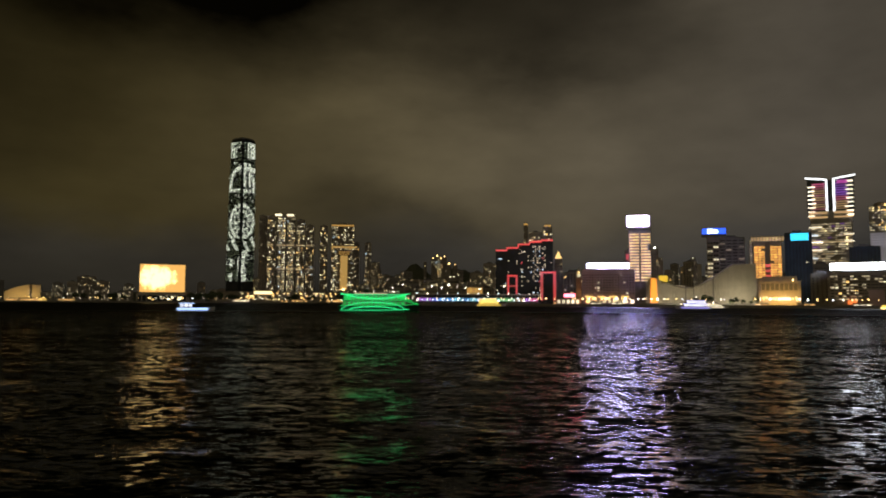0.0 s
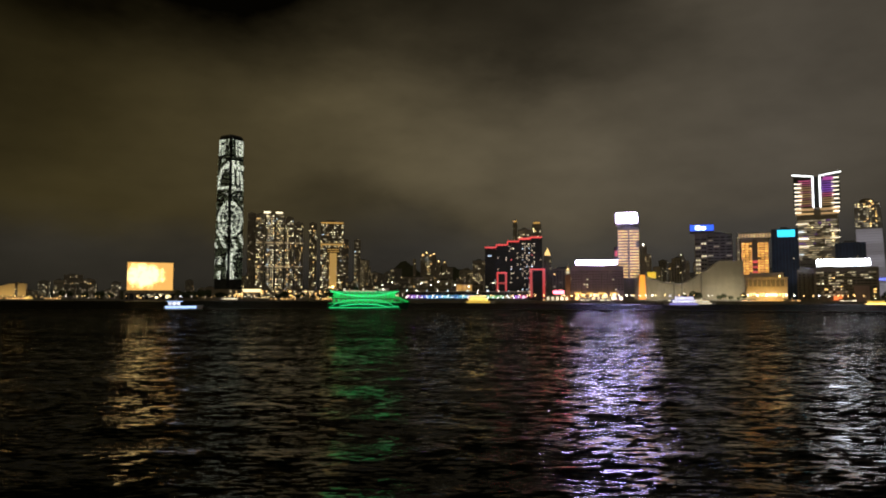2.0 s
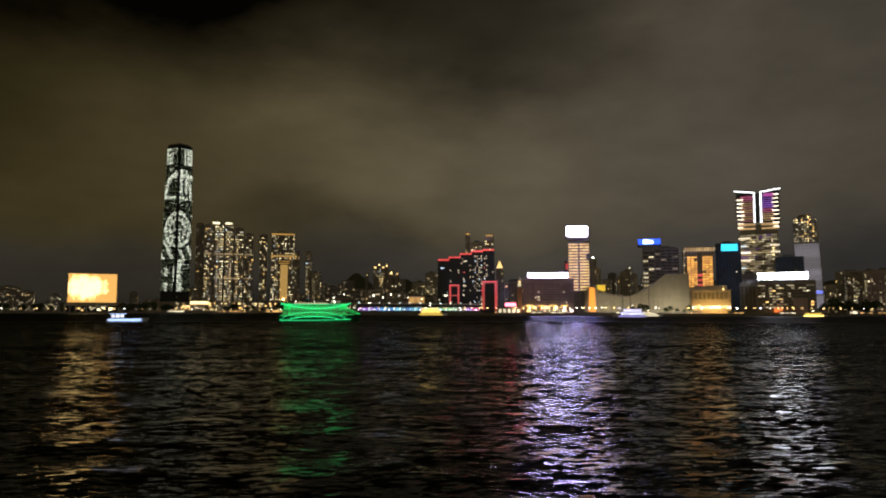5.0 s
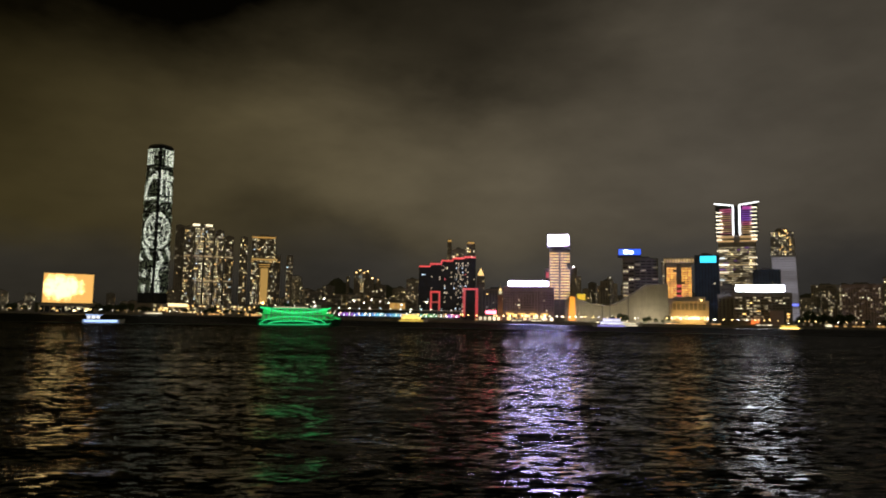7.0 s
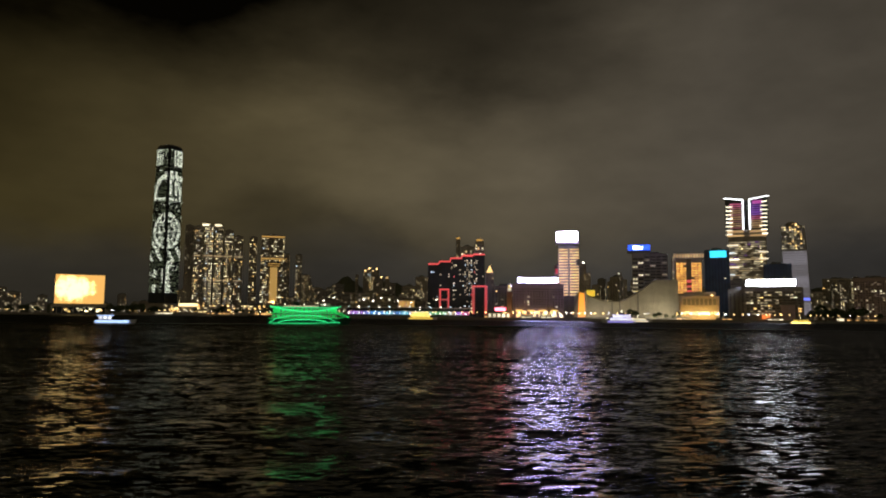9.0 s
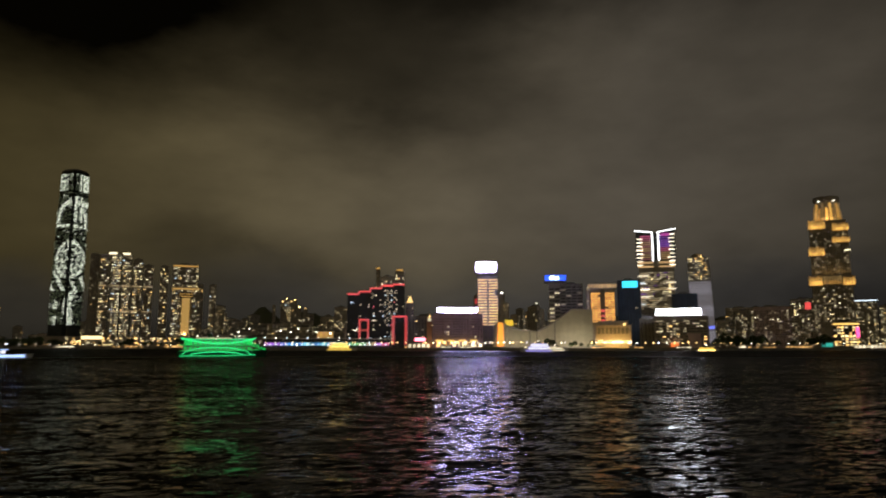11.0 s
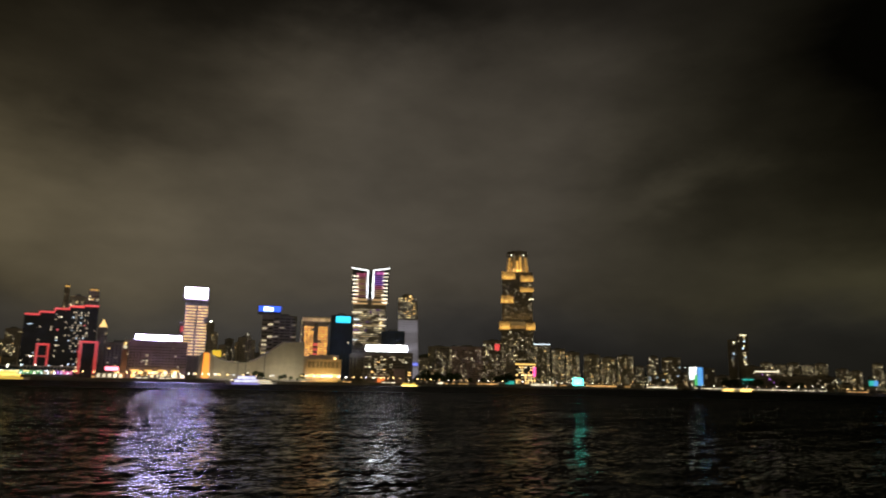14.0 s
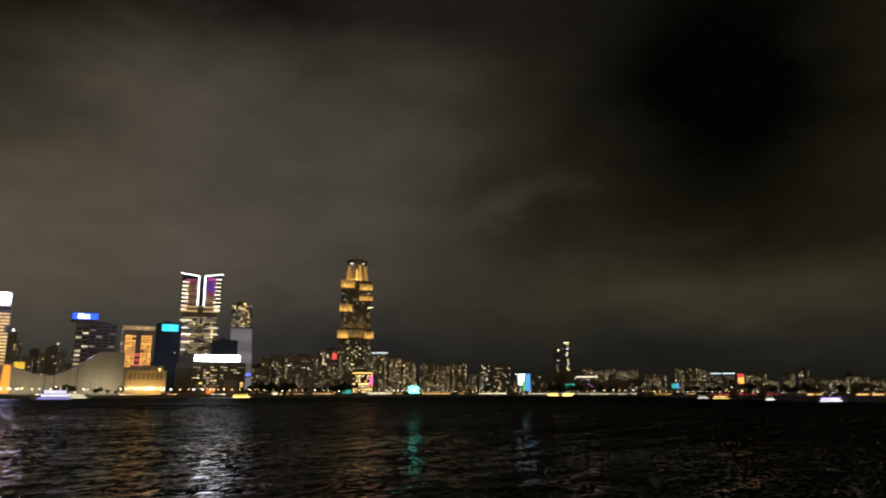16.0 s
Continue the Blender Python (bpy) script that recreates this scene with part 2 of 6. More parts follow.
def water_surface():
    m = bpy.data.materials.new("dark_harbour_water")
    m.use_nodes = True
    k = Nodes(m.node_tree)
    b = m.node_tree.nodes["Principled BSDF"]
    b.inputs["Base Color"].default_value = (0.003, 0.005, 0.005, 1)
    b.inputs["Roughness"].default_value = 0.08
    b.inputs["IOR"].default_value = 1.333
    b.inputs["Specular IOR Level"].default_value = 0.026
    co = k.n("ShaderNodeTexCoord").outputs["Object"]
    # wind chop: the facets lean by chance
    st = k.n("ShaderNodeVectorMath", (0, co), (1, (0.38, 1.0, 1.0)), operation="MULTIPLY").outputs[0]
    out = k.n("ShaderNodeVectorMath", (0, co), operation="LENGTH").outputs["Value"]
    # far out, the ripples are too fine to tell apart and read as a sheen
    calm = k.n("ShaderNodeMapRange", (0, out), (1, 60.0), (2, 500.0), (3, 1.0), (4, 0.4), interpolation="SMOOTHSTEP").outputs[0]
    sheen = k.n("ShaderNodeMapRange", (0, out), (1, 60.0), (2, 500.0), (3, 0.08), (4, 0.34), interpolation="SMOOTHSTEP").outputs[0]
    m.node_tree.links.new(sheen, b.inputs["Roughness"])
    a = k.n("ShaderNodeTexNoise", ("Vector", st), ("Scale", 0.8), ("Detail", 1.0)).outputs["Color"]
    c = k.n("ShaderNodeTexNoise", ("Vector", st), ("Scale", 4.0), ("Detail", 3.0), ("Roughness", 0.62)).outputs["Color"]
    a = k.n("ShaderNodeVectorMath", (0, a), (1, (0.5, 0.5, 0.5)), operation="SUBTRACT").outputs[0]
    c = k.n("ShaderNodeVectorMath", (0, c), (1, (0.5, 0.5, 0.5)), operation="SUBTRACT").outputs[0]
    a = k.n("ShaderNodeVectorMath", (0, a), (1, (SWELL * 0.7, SWELL, 0.0)), operation="MULTIPLY").outputs[0]
    c = k.n("ShaderNodeVectorMath", (0, c), (1, (CHOP * 0.8, CHOP, 0.0)), operation="MULTIPLY").outputs[0]
    lean = k.n("ShaderNodeVectorMath", (0, a), (1, c), operation="ADD").outputs[0]
    eased = k.n("ShaderNodeVectorMath", (0, lean), operation="SCALE")
    m.node_tree.links.new(calm, eased.inputs["Scale"])
    lean = eased.outputs[0]
    # normals tilt towards the lookout with distance, fitted to the camera's view
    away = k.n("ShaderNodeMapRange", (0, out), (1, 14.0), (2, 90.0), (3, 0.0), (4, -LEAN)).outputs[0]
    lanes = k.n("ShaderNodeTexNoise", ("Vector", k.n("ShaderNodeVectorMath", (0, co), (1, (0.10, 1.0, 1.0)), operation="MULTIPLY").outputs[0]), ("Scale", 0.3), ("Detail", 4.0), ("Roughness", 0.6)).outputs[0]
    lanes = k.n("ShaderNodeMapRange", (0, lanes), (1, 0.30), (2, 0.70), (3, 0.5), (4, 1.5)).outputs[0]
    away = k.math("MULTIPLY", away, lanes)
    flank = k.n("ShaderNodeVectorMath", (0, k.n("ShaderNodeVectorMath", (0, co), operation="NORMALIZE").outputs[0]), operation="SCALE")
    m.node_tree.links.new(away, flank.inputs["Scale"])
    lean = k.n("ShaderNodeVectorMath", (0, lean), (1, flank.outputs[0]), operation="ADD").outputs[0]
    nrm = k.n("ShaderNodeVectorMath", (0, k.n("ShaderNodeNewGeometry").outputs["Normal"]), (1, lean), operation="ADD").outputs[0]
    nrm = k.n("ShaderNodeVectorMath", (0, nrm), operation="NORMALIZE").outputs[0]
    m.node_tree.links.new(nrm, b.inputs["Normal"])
    return m


SWELL, CHOP, LEAN = 0.36, 1.5, 0.19
WATER = water_surface()


# ---- mesh helpers ----
class Geo:
    """Boxes, prisms and tubes gathered into one mesh."""

    def __init__(self):
        self.v, self.f = [], []

    def box(self, x0, x1, y0, y1, z0, z1):
        n = len(self.v)
        self.v += [(x0, y0, z0), (x1, y0, z0), (x1, y1, z0), (x0, y1, z0), (x0, y0, z1), (x1, y0, z1), (x1, y1, z1), (x0, y1, z1)]
        self.f += [tuple(n + i for i in q) for q in ((0, 3, 2, 1), (4, 5, 6, 7), (0, 1, 5, 4), (1, 2, 6, 5), (2, 3, 7, 6), (3, 0, 4, 7))]
        return self

    def prism(self, ring0, ring1):
        """Joins two rings of points (same count) and caps them."""
        n, c = len(self.v), len(ring0)
        self.v += [tuple(p) for p in ring0] + [tuple(p) for p in ring1]
        self.f += [(n + i, n + (i + 1) % c, n + c + (i + 1) % c, n + c + i) for i in range(c)]
        self.f += [tuple(n + i for i in reversed(range(c))), tuple(n + c + i for i in range(c))]
        return self

    def loft(self, rings):
        n, c = len(self.v), len(rings[0])
        for r in rings:
            self.v += [tuple(p) for p in r]
        for j in range(len(rings) - 1):
            o = n + j * c
            self.f += [(o + i, o + (i + 1) % c, o + c + (i + 1) % c, o + c + i) for i in range(c)]
        self.f += [tuple(n + i for i in reversed(range(c))), tuple(n + (len(rings) - 1) * c + i for i in range(c))]
        return self

    def tube(self, pts, r, sides=6):
        pts = [Vector(p) for p in pts]
        rings = []
        for i, p in enumerate(pts):
            d = (pts[min(i + 1, len(pts) - 1)] - pts[max(i - 1, 0)]).normalized()
            side = d.cross(Vector((0, 1, 0.01))).normalized()
            top = d.cross(side)
            rings.append([p + side * math.cos(t) * r + top * math.sin(t) * r for t in [2 * math.pi * q / sides for q in range(sides)]])
        return self.loft(rings)

    def ball(self, x, y, z, r, n=6):
        rings = []
        for j in range(n + 1):
            a = math.pi * (j / n) * 0.94 + 0.09
            rings.append([(x + r * math.sin(a) * math.cos(t), y + r * math.sin(a) * math.sin(t), z - r * math.cos(a)) for t in [2 * math.pi * q / 8 for q in range(8)]])
        return self.loft(rings)

    def mesh(self, name, material):
        me = bpy.data.meshes.new(name)
        me.from_pydata(self.v, [], self.f)
        me.materials.append(material)
        me.update()
        return me


def ring(rx, ry, z, n=16, x=0.0, y=0.0, phase=0.0):
    return [(x + rx * math.cos(phase + 2 * math.pi * i / n), y + ry * math.sin(phase + 2 * math.pi * i / n), z) for i in range(n)]


def part(name, geo, material, parent, label="", kind=""):
    ob = new(name, geo.mesh(name, material) if isinstance(geo, Geo) else geo)
    ob.parent = parent
    return tagged(ob, label=label, kind=kind)


def site(bearing, dist, z=0.0, turn=0.0):
    """A place by bearing and distance from the lookout, set to fit the camera's view; local x runs across, y away."""
    a = radians(bearing)
    return Matrix.Translation((dist * math.sin(a), dist * math.cos(a), z)) @ Matrix.Rotation(-a + radians(turn), 4, "Z")


def thing(name, m, label, category, group="", kind=""):
    ob = new(name)
    ob.empty_display_size = 2.0
    ob.matrix_world = m
    return tagged(ob, label, category, group, kind)


PANES = {}


def pane_mesh(w, h, material):
    key = (round(w, 1), round(h, 1), material.name)
    if key not in PANES:
        PANES[key] = Geo().box(-w / 2, w / 2, -0.25, 0.1, 0, h).mesh("window", material)
    return PANES[key]


Z0 = 3.0  # level of the quays and streets


def pick(rng, colours):
    t = rng.random() * sum(c[1] for c in colours)
    for m, w in colours:
        t -= w
        if t <= 0:
            return m
    return colours[0][0]


RES = [(WARM, 4), (WHITE, 3.0), (AMBER, 1.0), (COOL, 0.3), (DIM, 3)]
OFFICE = [(WARM, 2), (WHITE, 3), (COOL, 1.2), (DIM, 3)]
GOLDEN = [(AMBER, 3), (WARM, 3), (DIM, 1)]
FAR = [(DIM, 5), (WARM, 1.6), (WHITE, 0.9), (AMBER, 0.6)]


def facade(top, rng, w, d, z0, z1, floor, bay, lit, colours, singles=90, pane=(0.46, 0.42), columns=0.5, x=0.0, y=0.0):
    """Glazing on all four sides of a block: dark panes joined, lit panes of the front one by one."""
    nf, nb, ns = max(1, int((z1 - z0 - 1) / floor)), max(1, int(w / bay)), max(1, int(d / bay))
    pw, ph = bay * pane[0], floor * pane[1]
    dark, rest, made = Geo(), {}, 0
    bias = [rng.random() ** 2 * 2.4 * columns + (1 - columns) for _ in range(nb)]
    for f in range(nf):
        zf = z0 + 1 + f * floor
        for b in range(nb):
            xb = x - w / 2 + (b + 0.5) * w / nb
            if rng.random() < lit * bias[b]:
                m = pick(rng, colours)
                if made < singles:
                    ob = part("window", pane_mesh(pw, ph, m), m, top)
                    ob.location = (xb, y, zf)
                    made += 1
                else:
                    rest.setdefault(m.name, (m, Geo()))[1].box(xb - pw / 2, xb + pw / 2, y - 0.25, y + 0.1, zf, zf + ph)
            else:
                dark.box(xb - pw / 2, xb + pw / 2, y - 0.08, y + 0.1, zf, zf + ph)
        for side in (-1, 1):
            for b in range(ns):
                yb, xs = y + (b + 0.5) * d / ns, x + side * w / 2
                g = dark
                if rng.random() < lit:
                    m = pick(rng, colours)
                    g = rest.setdefault(m.name, (m, Geo()))[1]
                g.box(xs - 0.15, xs + 0.15, yb - pw / 2, yb + pw / 2, zf, zf + ph)
        for b in range(nb):
            xb = x - w / 2 + (b + 0.5) * w / nb
            dark.box(xb - pw / 2, xb + pw / 2, y + d - 0.1, y + d + 0.12, zf, zf + ph)
    if dark.v:
        part("dark_glazing", dark, GLASS_DARK, top, kind="stuff")
    for m, g in rest.values():
        part("lit_glazing", g, m, top, kind="stuff")


def shell(top, w, d, z0, z1, wall, x=0.0, y=0.0, piers=0, plant=True):
    """Walls with corner piers, a parapet round a sunk roof, and a plant room."""
    g, ribs = Geo().box(x - w / 2, x + w / 2, y, y + d, z0, z1), Geo()
    for i in range(piers):
        xp = x - w / 2 + i * w / max(1, piers - 1)
        ribs.box(xp - 0.5, xp + 0.5, y - 0.6, y - 0.01, z0, z1)
    part("wall", g, wall, top)
    if piers:
        part("ribbing", ribs, wall, top, kind="stuff")
    t = 0.5
    rim = Geo()
    rim.box(x - w / 2, x + w / 2, y, y + t, z1, z1 + 1.3).box(x - w / 2, x + w / 2, y + d - t, y + d, z1, z1 + 1.3)
    rim.box(x - w / 2, x - w / 2 + t, y + t, y + d - t, z1, z1 + 1.3).box(x + w / 2 - t, x + w / 2, y + t, y + d - t, z1, z1 + 1.3)
    part("parapet", rim, wall, top)
    if plant:
        g = Geo().box(x - w * 0.22, x + w * 0.15, y + d * 0.3, y + d * 0.7, z1, z1 + min(5, w * 0.2)).box(x + w * 0.2, x + w * 0.3, y + d * 0.4, y + d * 0.6, z1, z1 + min(3, w * 0.12))
        part("plant_room", g, ROOFING, top)


def tower(name, label, category, bearing, dist, w, z0, z1, d=None, wall=None, floor=3.4, bay=4.4, lit=0.22, colours=None, singles=80, turn=0.0, seed=1, piers=5, group="", pane=(0.46, 0.42), columns=0.5):
    rng = random.Random(seed * 7919 + int(bearing * 100))
    top = thing(name, site(bearing, dist, 0, turn), label, category, group)
    d = d or max(12, w * 0.7)
    shell(top, w, d, Z0, z1, wall or CONCRETE_DARK, piers=piers)
    facade(top, rng, w, d, Z0 + 3, z1, floor, bay, lit, colours or RES, int(singles * 0.55), pane, columns)
    return top


def sign_board(top, name, w, z0, z1, material, y=-1.0, x=0.0, depth=0.8, label=""):
    """A video wall or sign box in a steel surround."""
    bd = part(name, Geo().box(x - w / 2, x + w / 2, y, y + depth, z0, z1), material, top, label)
    e = 0.35
    g = Geo().box(x - w / 2 - e, x + w / 2 + e, y + 0.1, y + depth + 0.2, z1, z1 + e).box(x - w / 2 - e, x + w / 2 + e, y + 0.1, y + depth + 0.2, z0 - e, z0)
    g.box(x - w / 2 - e, x - w / 2, y + 0.1, y + depth + 0.2, z0, z1).box(x + w / 2, x + w / 2 + e, y + 0.1, y + depth + 0.2, z0, z1)
    part("surround", g, STEEL, bd)
    return bd


# ---- the setting: water, land, seawall, hills ----
SHORE = [(-75, 2300), (-36, 1750), (-24, 1560), (-19, 1600), (-10, 1700), (-6, 1500), (-3.2, 960), (5, 900), (10.5, 838), (17, 840), (25, 850), (33, 930), (38, 1150), (46, 1260), (54, 1600), (60, 1350), (64, 1000), (68, 760), (72, 590), (76, 480), (80, 420), (86, 420), (112, 420)]


def shore_at(b):
    for (b0, d0), (b1, d1) in zip(SHORE, SHORE[1:]):
        if b0 <= b <= b1:
            return d0 + (d1 - d0) * (b - b0) / (b1 - b0)
    return 1600.0


def polar(b, r, z):
    return (r * math.sin(radians(b)), r * math.cos(radians(b)), z)


def build_water():
    """One sheet of water to the horizon: real waves near the lookout, flat with fine chop far off."""
    h = EYE[2]
    depress = np.concatenate([np.linspace(89.0, 18, 36), np.geomspace(17.8, 0.055, 330)])
    radii = h / np.tan(np.radians(depress))
    fine = np.arange(-36, 84.01, 0.12)
    coarse = np.arange(90, 320, 6.0)
    ang = np.radians(np.concatenate([fine, coarse]))
    R, A = np.meshgrid(radii, ang, indexing="ij")
    X, Y = R * np.sin(A), R * np.cos(A)
    step = np.gradient(radii)[:, None] * np.ones_like(A)
    rng = np.random.RandomState(5)
    Z = np.zeros_like(X)
    for i in range(64):
        wl = 0.6 * (6.0 / 0.6) ** (i / 63.0)
        th = rng.normal(0.35, 0.75)
        kx, ky = math.sin(th) * 2 * math.pi / wl, math.cos(th) * 2 * math.pi / wl
        fade = np.clip((wl / np.maximum(step, 0.002 * R) - 2.0) / 4.0, 0, 1)
        Z += fade * WAVE * wl ** 0.8 * np.sin(kx * X + ky * Y + rng.uniform(0, 6.28))
    nr, na = X.shape
    co = np.stack([X, Y, Z], -1).reshape(-1, 3)
    i, j = np.meshgrid(np.arange(nr - 1), np.arange(na), indexing="ij")
    j2 = (j + 1) % na
    quads = np.stack([i * na + j, (i + 1) * na + j, (i + 1) * na + j2, i * na + j2], -1).reshape(-1, 4)
    tip = len(co)
    co = np.concatenate([co, [[0.0, 0.0, 0.0]]])
    me = bpy.data.meshes.new("water")
    me.vertices.add(len(co))
    me.vertices.foreach_set("co", co.ravel())
    fan = np.stack([np.full(na, tip), np.arange(na), (np.arange(na) + 1) % na], -1)
    index = np.concatenate([quads.ravel(), fan.ravel()]).astype(np.int32)
    starts = np.concatenate([np.arange(0, quads.size, 4), quads.size + np.arange(0, fan.size, 3)]).astype(np.int32)
    me.loops.add(len(index))
    me.loops.foreach_set("vertex_index", index)
    me.polygons.add(len(starts))
    me.polygons.foreach_set("loop_start", starts)
    me.update(calc_edges=True)
    me.polygons.foreach_set("use_smooth", np.ones(len(starts), dtype=bool))
    me.materials.append(WATER)
    me.update()
    if me.polygons[len(quads) // 2].normal.z < 0:
        me.flip_normals()
    tagged(new("water", me), "dark choppy harbour water with city light streaks", "water", kind="structure")


WAVE = 0.0024
build_water()


def build_land():
    bs = [b for b in np.arange(-75, 112.1, 1.0)]
    top = Geo()
    n = len(bs)
    for b in bs:
        top.v += [polar(b, shore_at(b), Z0), polar(b, 4900, Z0), polar(b, 4900, -2), polar(b, shore_at(b), -2)]
    for i in range(n - 1):
        o = 4 * i
        top.f += [(o, o + 1, o + 5, o + 4), (o + 3, o, o + 4, o + 7), (o + 2, o + 3, o + 7, o + 6), (o + 1, o + 2, o + 6, o + 5)]
    top.f += [(0, 3, 2, 1), (4 * n - 4, 4 * n - 3, 4 * n - 2, 4 * n - 1)]
    tagged(new("ground", top.mesh("ground", GROUND)), "dark city ground behind the seawall", "ground", kind="structure")
    wall = thing("seawall", Matrix.Identity(4), "grey granite seawall with a raised coping", "seawall", kind="structure")
    for b0, b1 in zip(bs, bs[1:]):
        if not -34 <= b0 <= 82:
            continue
        g = Geo()
        r0, r1 = shore_at(b0), shore_at(b1)
        g.prism([polar(b0, r0 - 0.8, -1), polar(b1, r1 - 0.8, -1), polar(b1, r1 + 0.6, -1), polar(b0, r0 + 0.6, -1)],
                [polar(b0, r0 - 0.5, Z0 + 0.35), polar(b1, r1 - 0.5, Z0 + 0.35), polar(b1, r1 + 0.6, Z0 + 0.35), polar(b0, r0 + 0.6, Z0 + 0.35)])
        part("coping_block", g, QUAY, wall)


build_land()


def build_hills():
    def ridge(b):
        h = 100 + 45 * math.sin(b * 0.21 + 1.0) + 34 * math.sin(b * 0.53 + 0.4) + 16 * math.sin(b * 1.31) + 10 * noise.noise(Vector((b * 0.9, 0, 0)))
        h += 130 * math.exp(-((b + 2.4) / 1.1) ** 2) + 40 * math.exp(-((b + 0.5) / 3.5) ** 2) + 60 * math.exp(-((b - 30) / 12) ** 2)
        if b < -4:
            h *= max(0.35, 1 + (b + 4) * 0.1)
        if b > 50:
            h *= max(0.45, 1 - (b - 50) * 0.06)
        return max(30, h)
    g = Geo()
    bs, prof = np.arange(-75, 112.1, 0.4), [(4200, 0.0), (4320, 0.45), (4420, 0.8), (4500, 1.0), (4620, 0.75), (4850, 0.0)]
    for b in bs:
        for r, f in prof:
            g.v.append(polar(b, r + 40 * noise.noise(Vector((b * 0.7, r * 0.01, 3))), Z0 - 1 + f * ridge(b) * (1 + 0.12 * noise.noise(Vector((b * 2.0, r * 0.01, 0))))))
    c = len(prof)
    for i in range(len(bs) - 1):
        for j in range(c - 1):
            o = i * c + j
            g.f.append((o, o + c, o + c + 1, o + 1))
    me = g.mesh("hills", HILL)
    tagged(new("hills", me), "dark wooded hills behind the city", "hills", kind="structure")


build_hills()

FAINT = glow("faint_lit_pane", (1.0, 0.80, 0.50), 0.30, 0.7)


# ---- floodlights at the foot of lit facades ----
def wash_light(name, bearing, dist, z, target, energy, size, rgb):
    d = bpy.data.lights.new(name, "AREA")
    d.energy, d.shape, d.size, d.size_y, d.color = energy, "RECTANGLE", size, 1.0, rgb
    ob = new(name, d)
    a = Vector(site(bearing, dist, z).translation)
    ob.matrix_world = look(a, target)



# ---- west: museum with the video wall, opera-like halls, far towers ----
def museum():
    b, dist, w, z0, z1 = (-21.89, 1650, 92.2, 23.1, 83.5)
    top = thing("museum", site(b, dist), "museum slab whose whole facade is a golden video wall", "museum")
    part("slab", Geo().box(-w / 2 - 1, w / 2 + 1, 0.6, 16, z0 - 3, z1 + 1.5), CONCRETE_DARK, top)
    sign_board(top, "video_wall", w, z0, z1, SCREEN_GOLD, y=-0.6, label="golden yellow glowing video wall")
    g = Geo().box(-w / 2 - 6, w / 2 + 6, -12, 50, z0 - 7, z0 - 3)
    part("podium_roof", g, CONCRETE, top)
    g = Geo().box(-w / 2 - 3, w / 2 + 3, -4, 46, Z0, z0 - 7)
    part("podium_wall", g, GLASS_DARK, top)
    for i in range(9):
        x = -w / 2 + (i + 0.5) * w / 9
        part("column", Geo().box(x - 0.6, x + 0.6, -11, -9.8, Z0, z0 - 7), CONCRETE, top)
    rng = random.Random(3)
    for i in range(15):
        x = rng.uniform(-w / 2, w / 2)
        z = rng.uniform(Z0 + 2, z0 - 9)
        ob = part("window", pane_mesh(4.5, 3.0, rng.choice([WARM, WHITE, AMBER, DIM])), WARM, top)
        ob.location = (x, -4.1, z)


museum()


def gold_hall():
    b, dist, w, z0, z1 = (-31.04, 1900, 33.3, 3.0, 39.1)
    top = thing("hall", site(b - 0.1, dist), "low cream hall with a curved roof in gold floodlight", "hall")
    rings = []
    for s in (0, 30):
        rings.append([(-w, s, Z0), (w * 0.5, s, Z0)] + [(w * 0.5 - w * 1.5 * t, s, Z0 + 8 + (z1 - 11) * math.cos(1.25 * t) ** 0.8) for t in [i / 9 for i in range(10)]])
    part("shell", Geo().prism(rings[0], rings[1]), TILE_CREAM, top)
    b2, d2, w2, y0, y1 = (-30.21, 1900, 16.9, 3.0, 38.2)
    blk = thing("hall", site(b2, d2), "square gold floodlit block beside the curved hall", "hall")
    shell(blk, w2, 16, Z0, y1, TILE_CREAM)
    b3, d3, w3, y0, y1 = (-30.47, 1850, 60.0, -3.6, 7.8)
    pav = thing("waterfront_pavilion", site(b3, d3), "long low pavilion with bright golden eaves", "pavilion")
    part("roof", Geo().box(-w3 / 2, w3 / 2, -1, 14, Z0 + 6, Z0 + 7), ROOFING, pav)
    for i in range(8):
        x = -w3 / 2 + (i + 0.5) * w3 / 8
        part("post", Geo().box(x - 0.3, x + 0.3, 0, 0.6, Z0, Z0 + 6), STEEL, pav)
        part("lit_bay", Geo().box(x - 3, x + 3, 1, 1.3, Z0 + 0.5, Z0 + 5.5), GOLD_MID, pav)


wash_light("facade_floodlight", -30.9, 1868, 6.0, Vector(site(-30.9, 1900, 22).translation), 14000, 60, (1.0, 0.60, 0.16))
GOLD_MID = glow("gold_lit_bay", (1.0, 0.62, 0.15), 1.3, 0.5)
gold_hall()
tower("apartment_tower", "hazy far apartment tower with few lit windows", "tower", -27.05, 2900, 62.4, 3.0, 91.2, lit=0.10, colours=FAR, seed=2, singles=40)


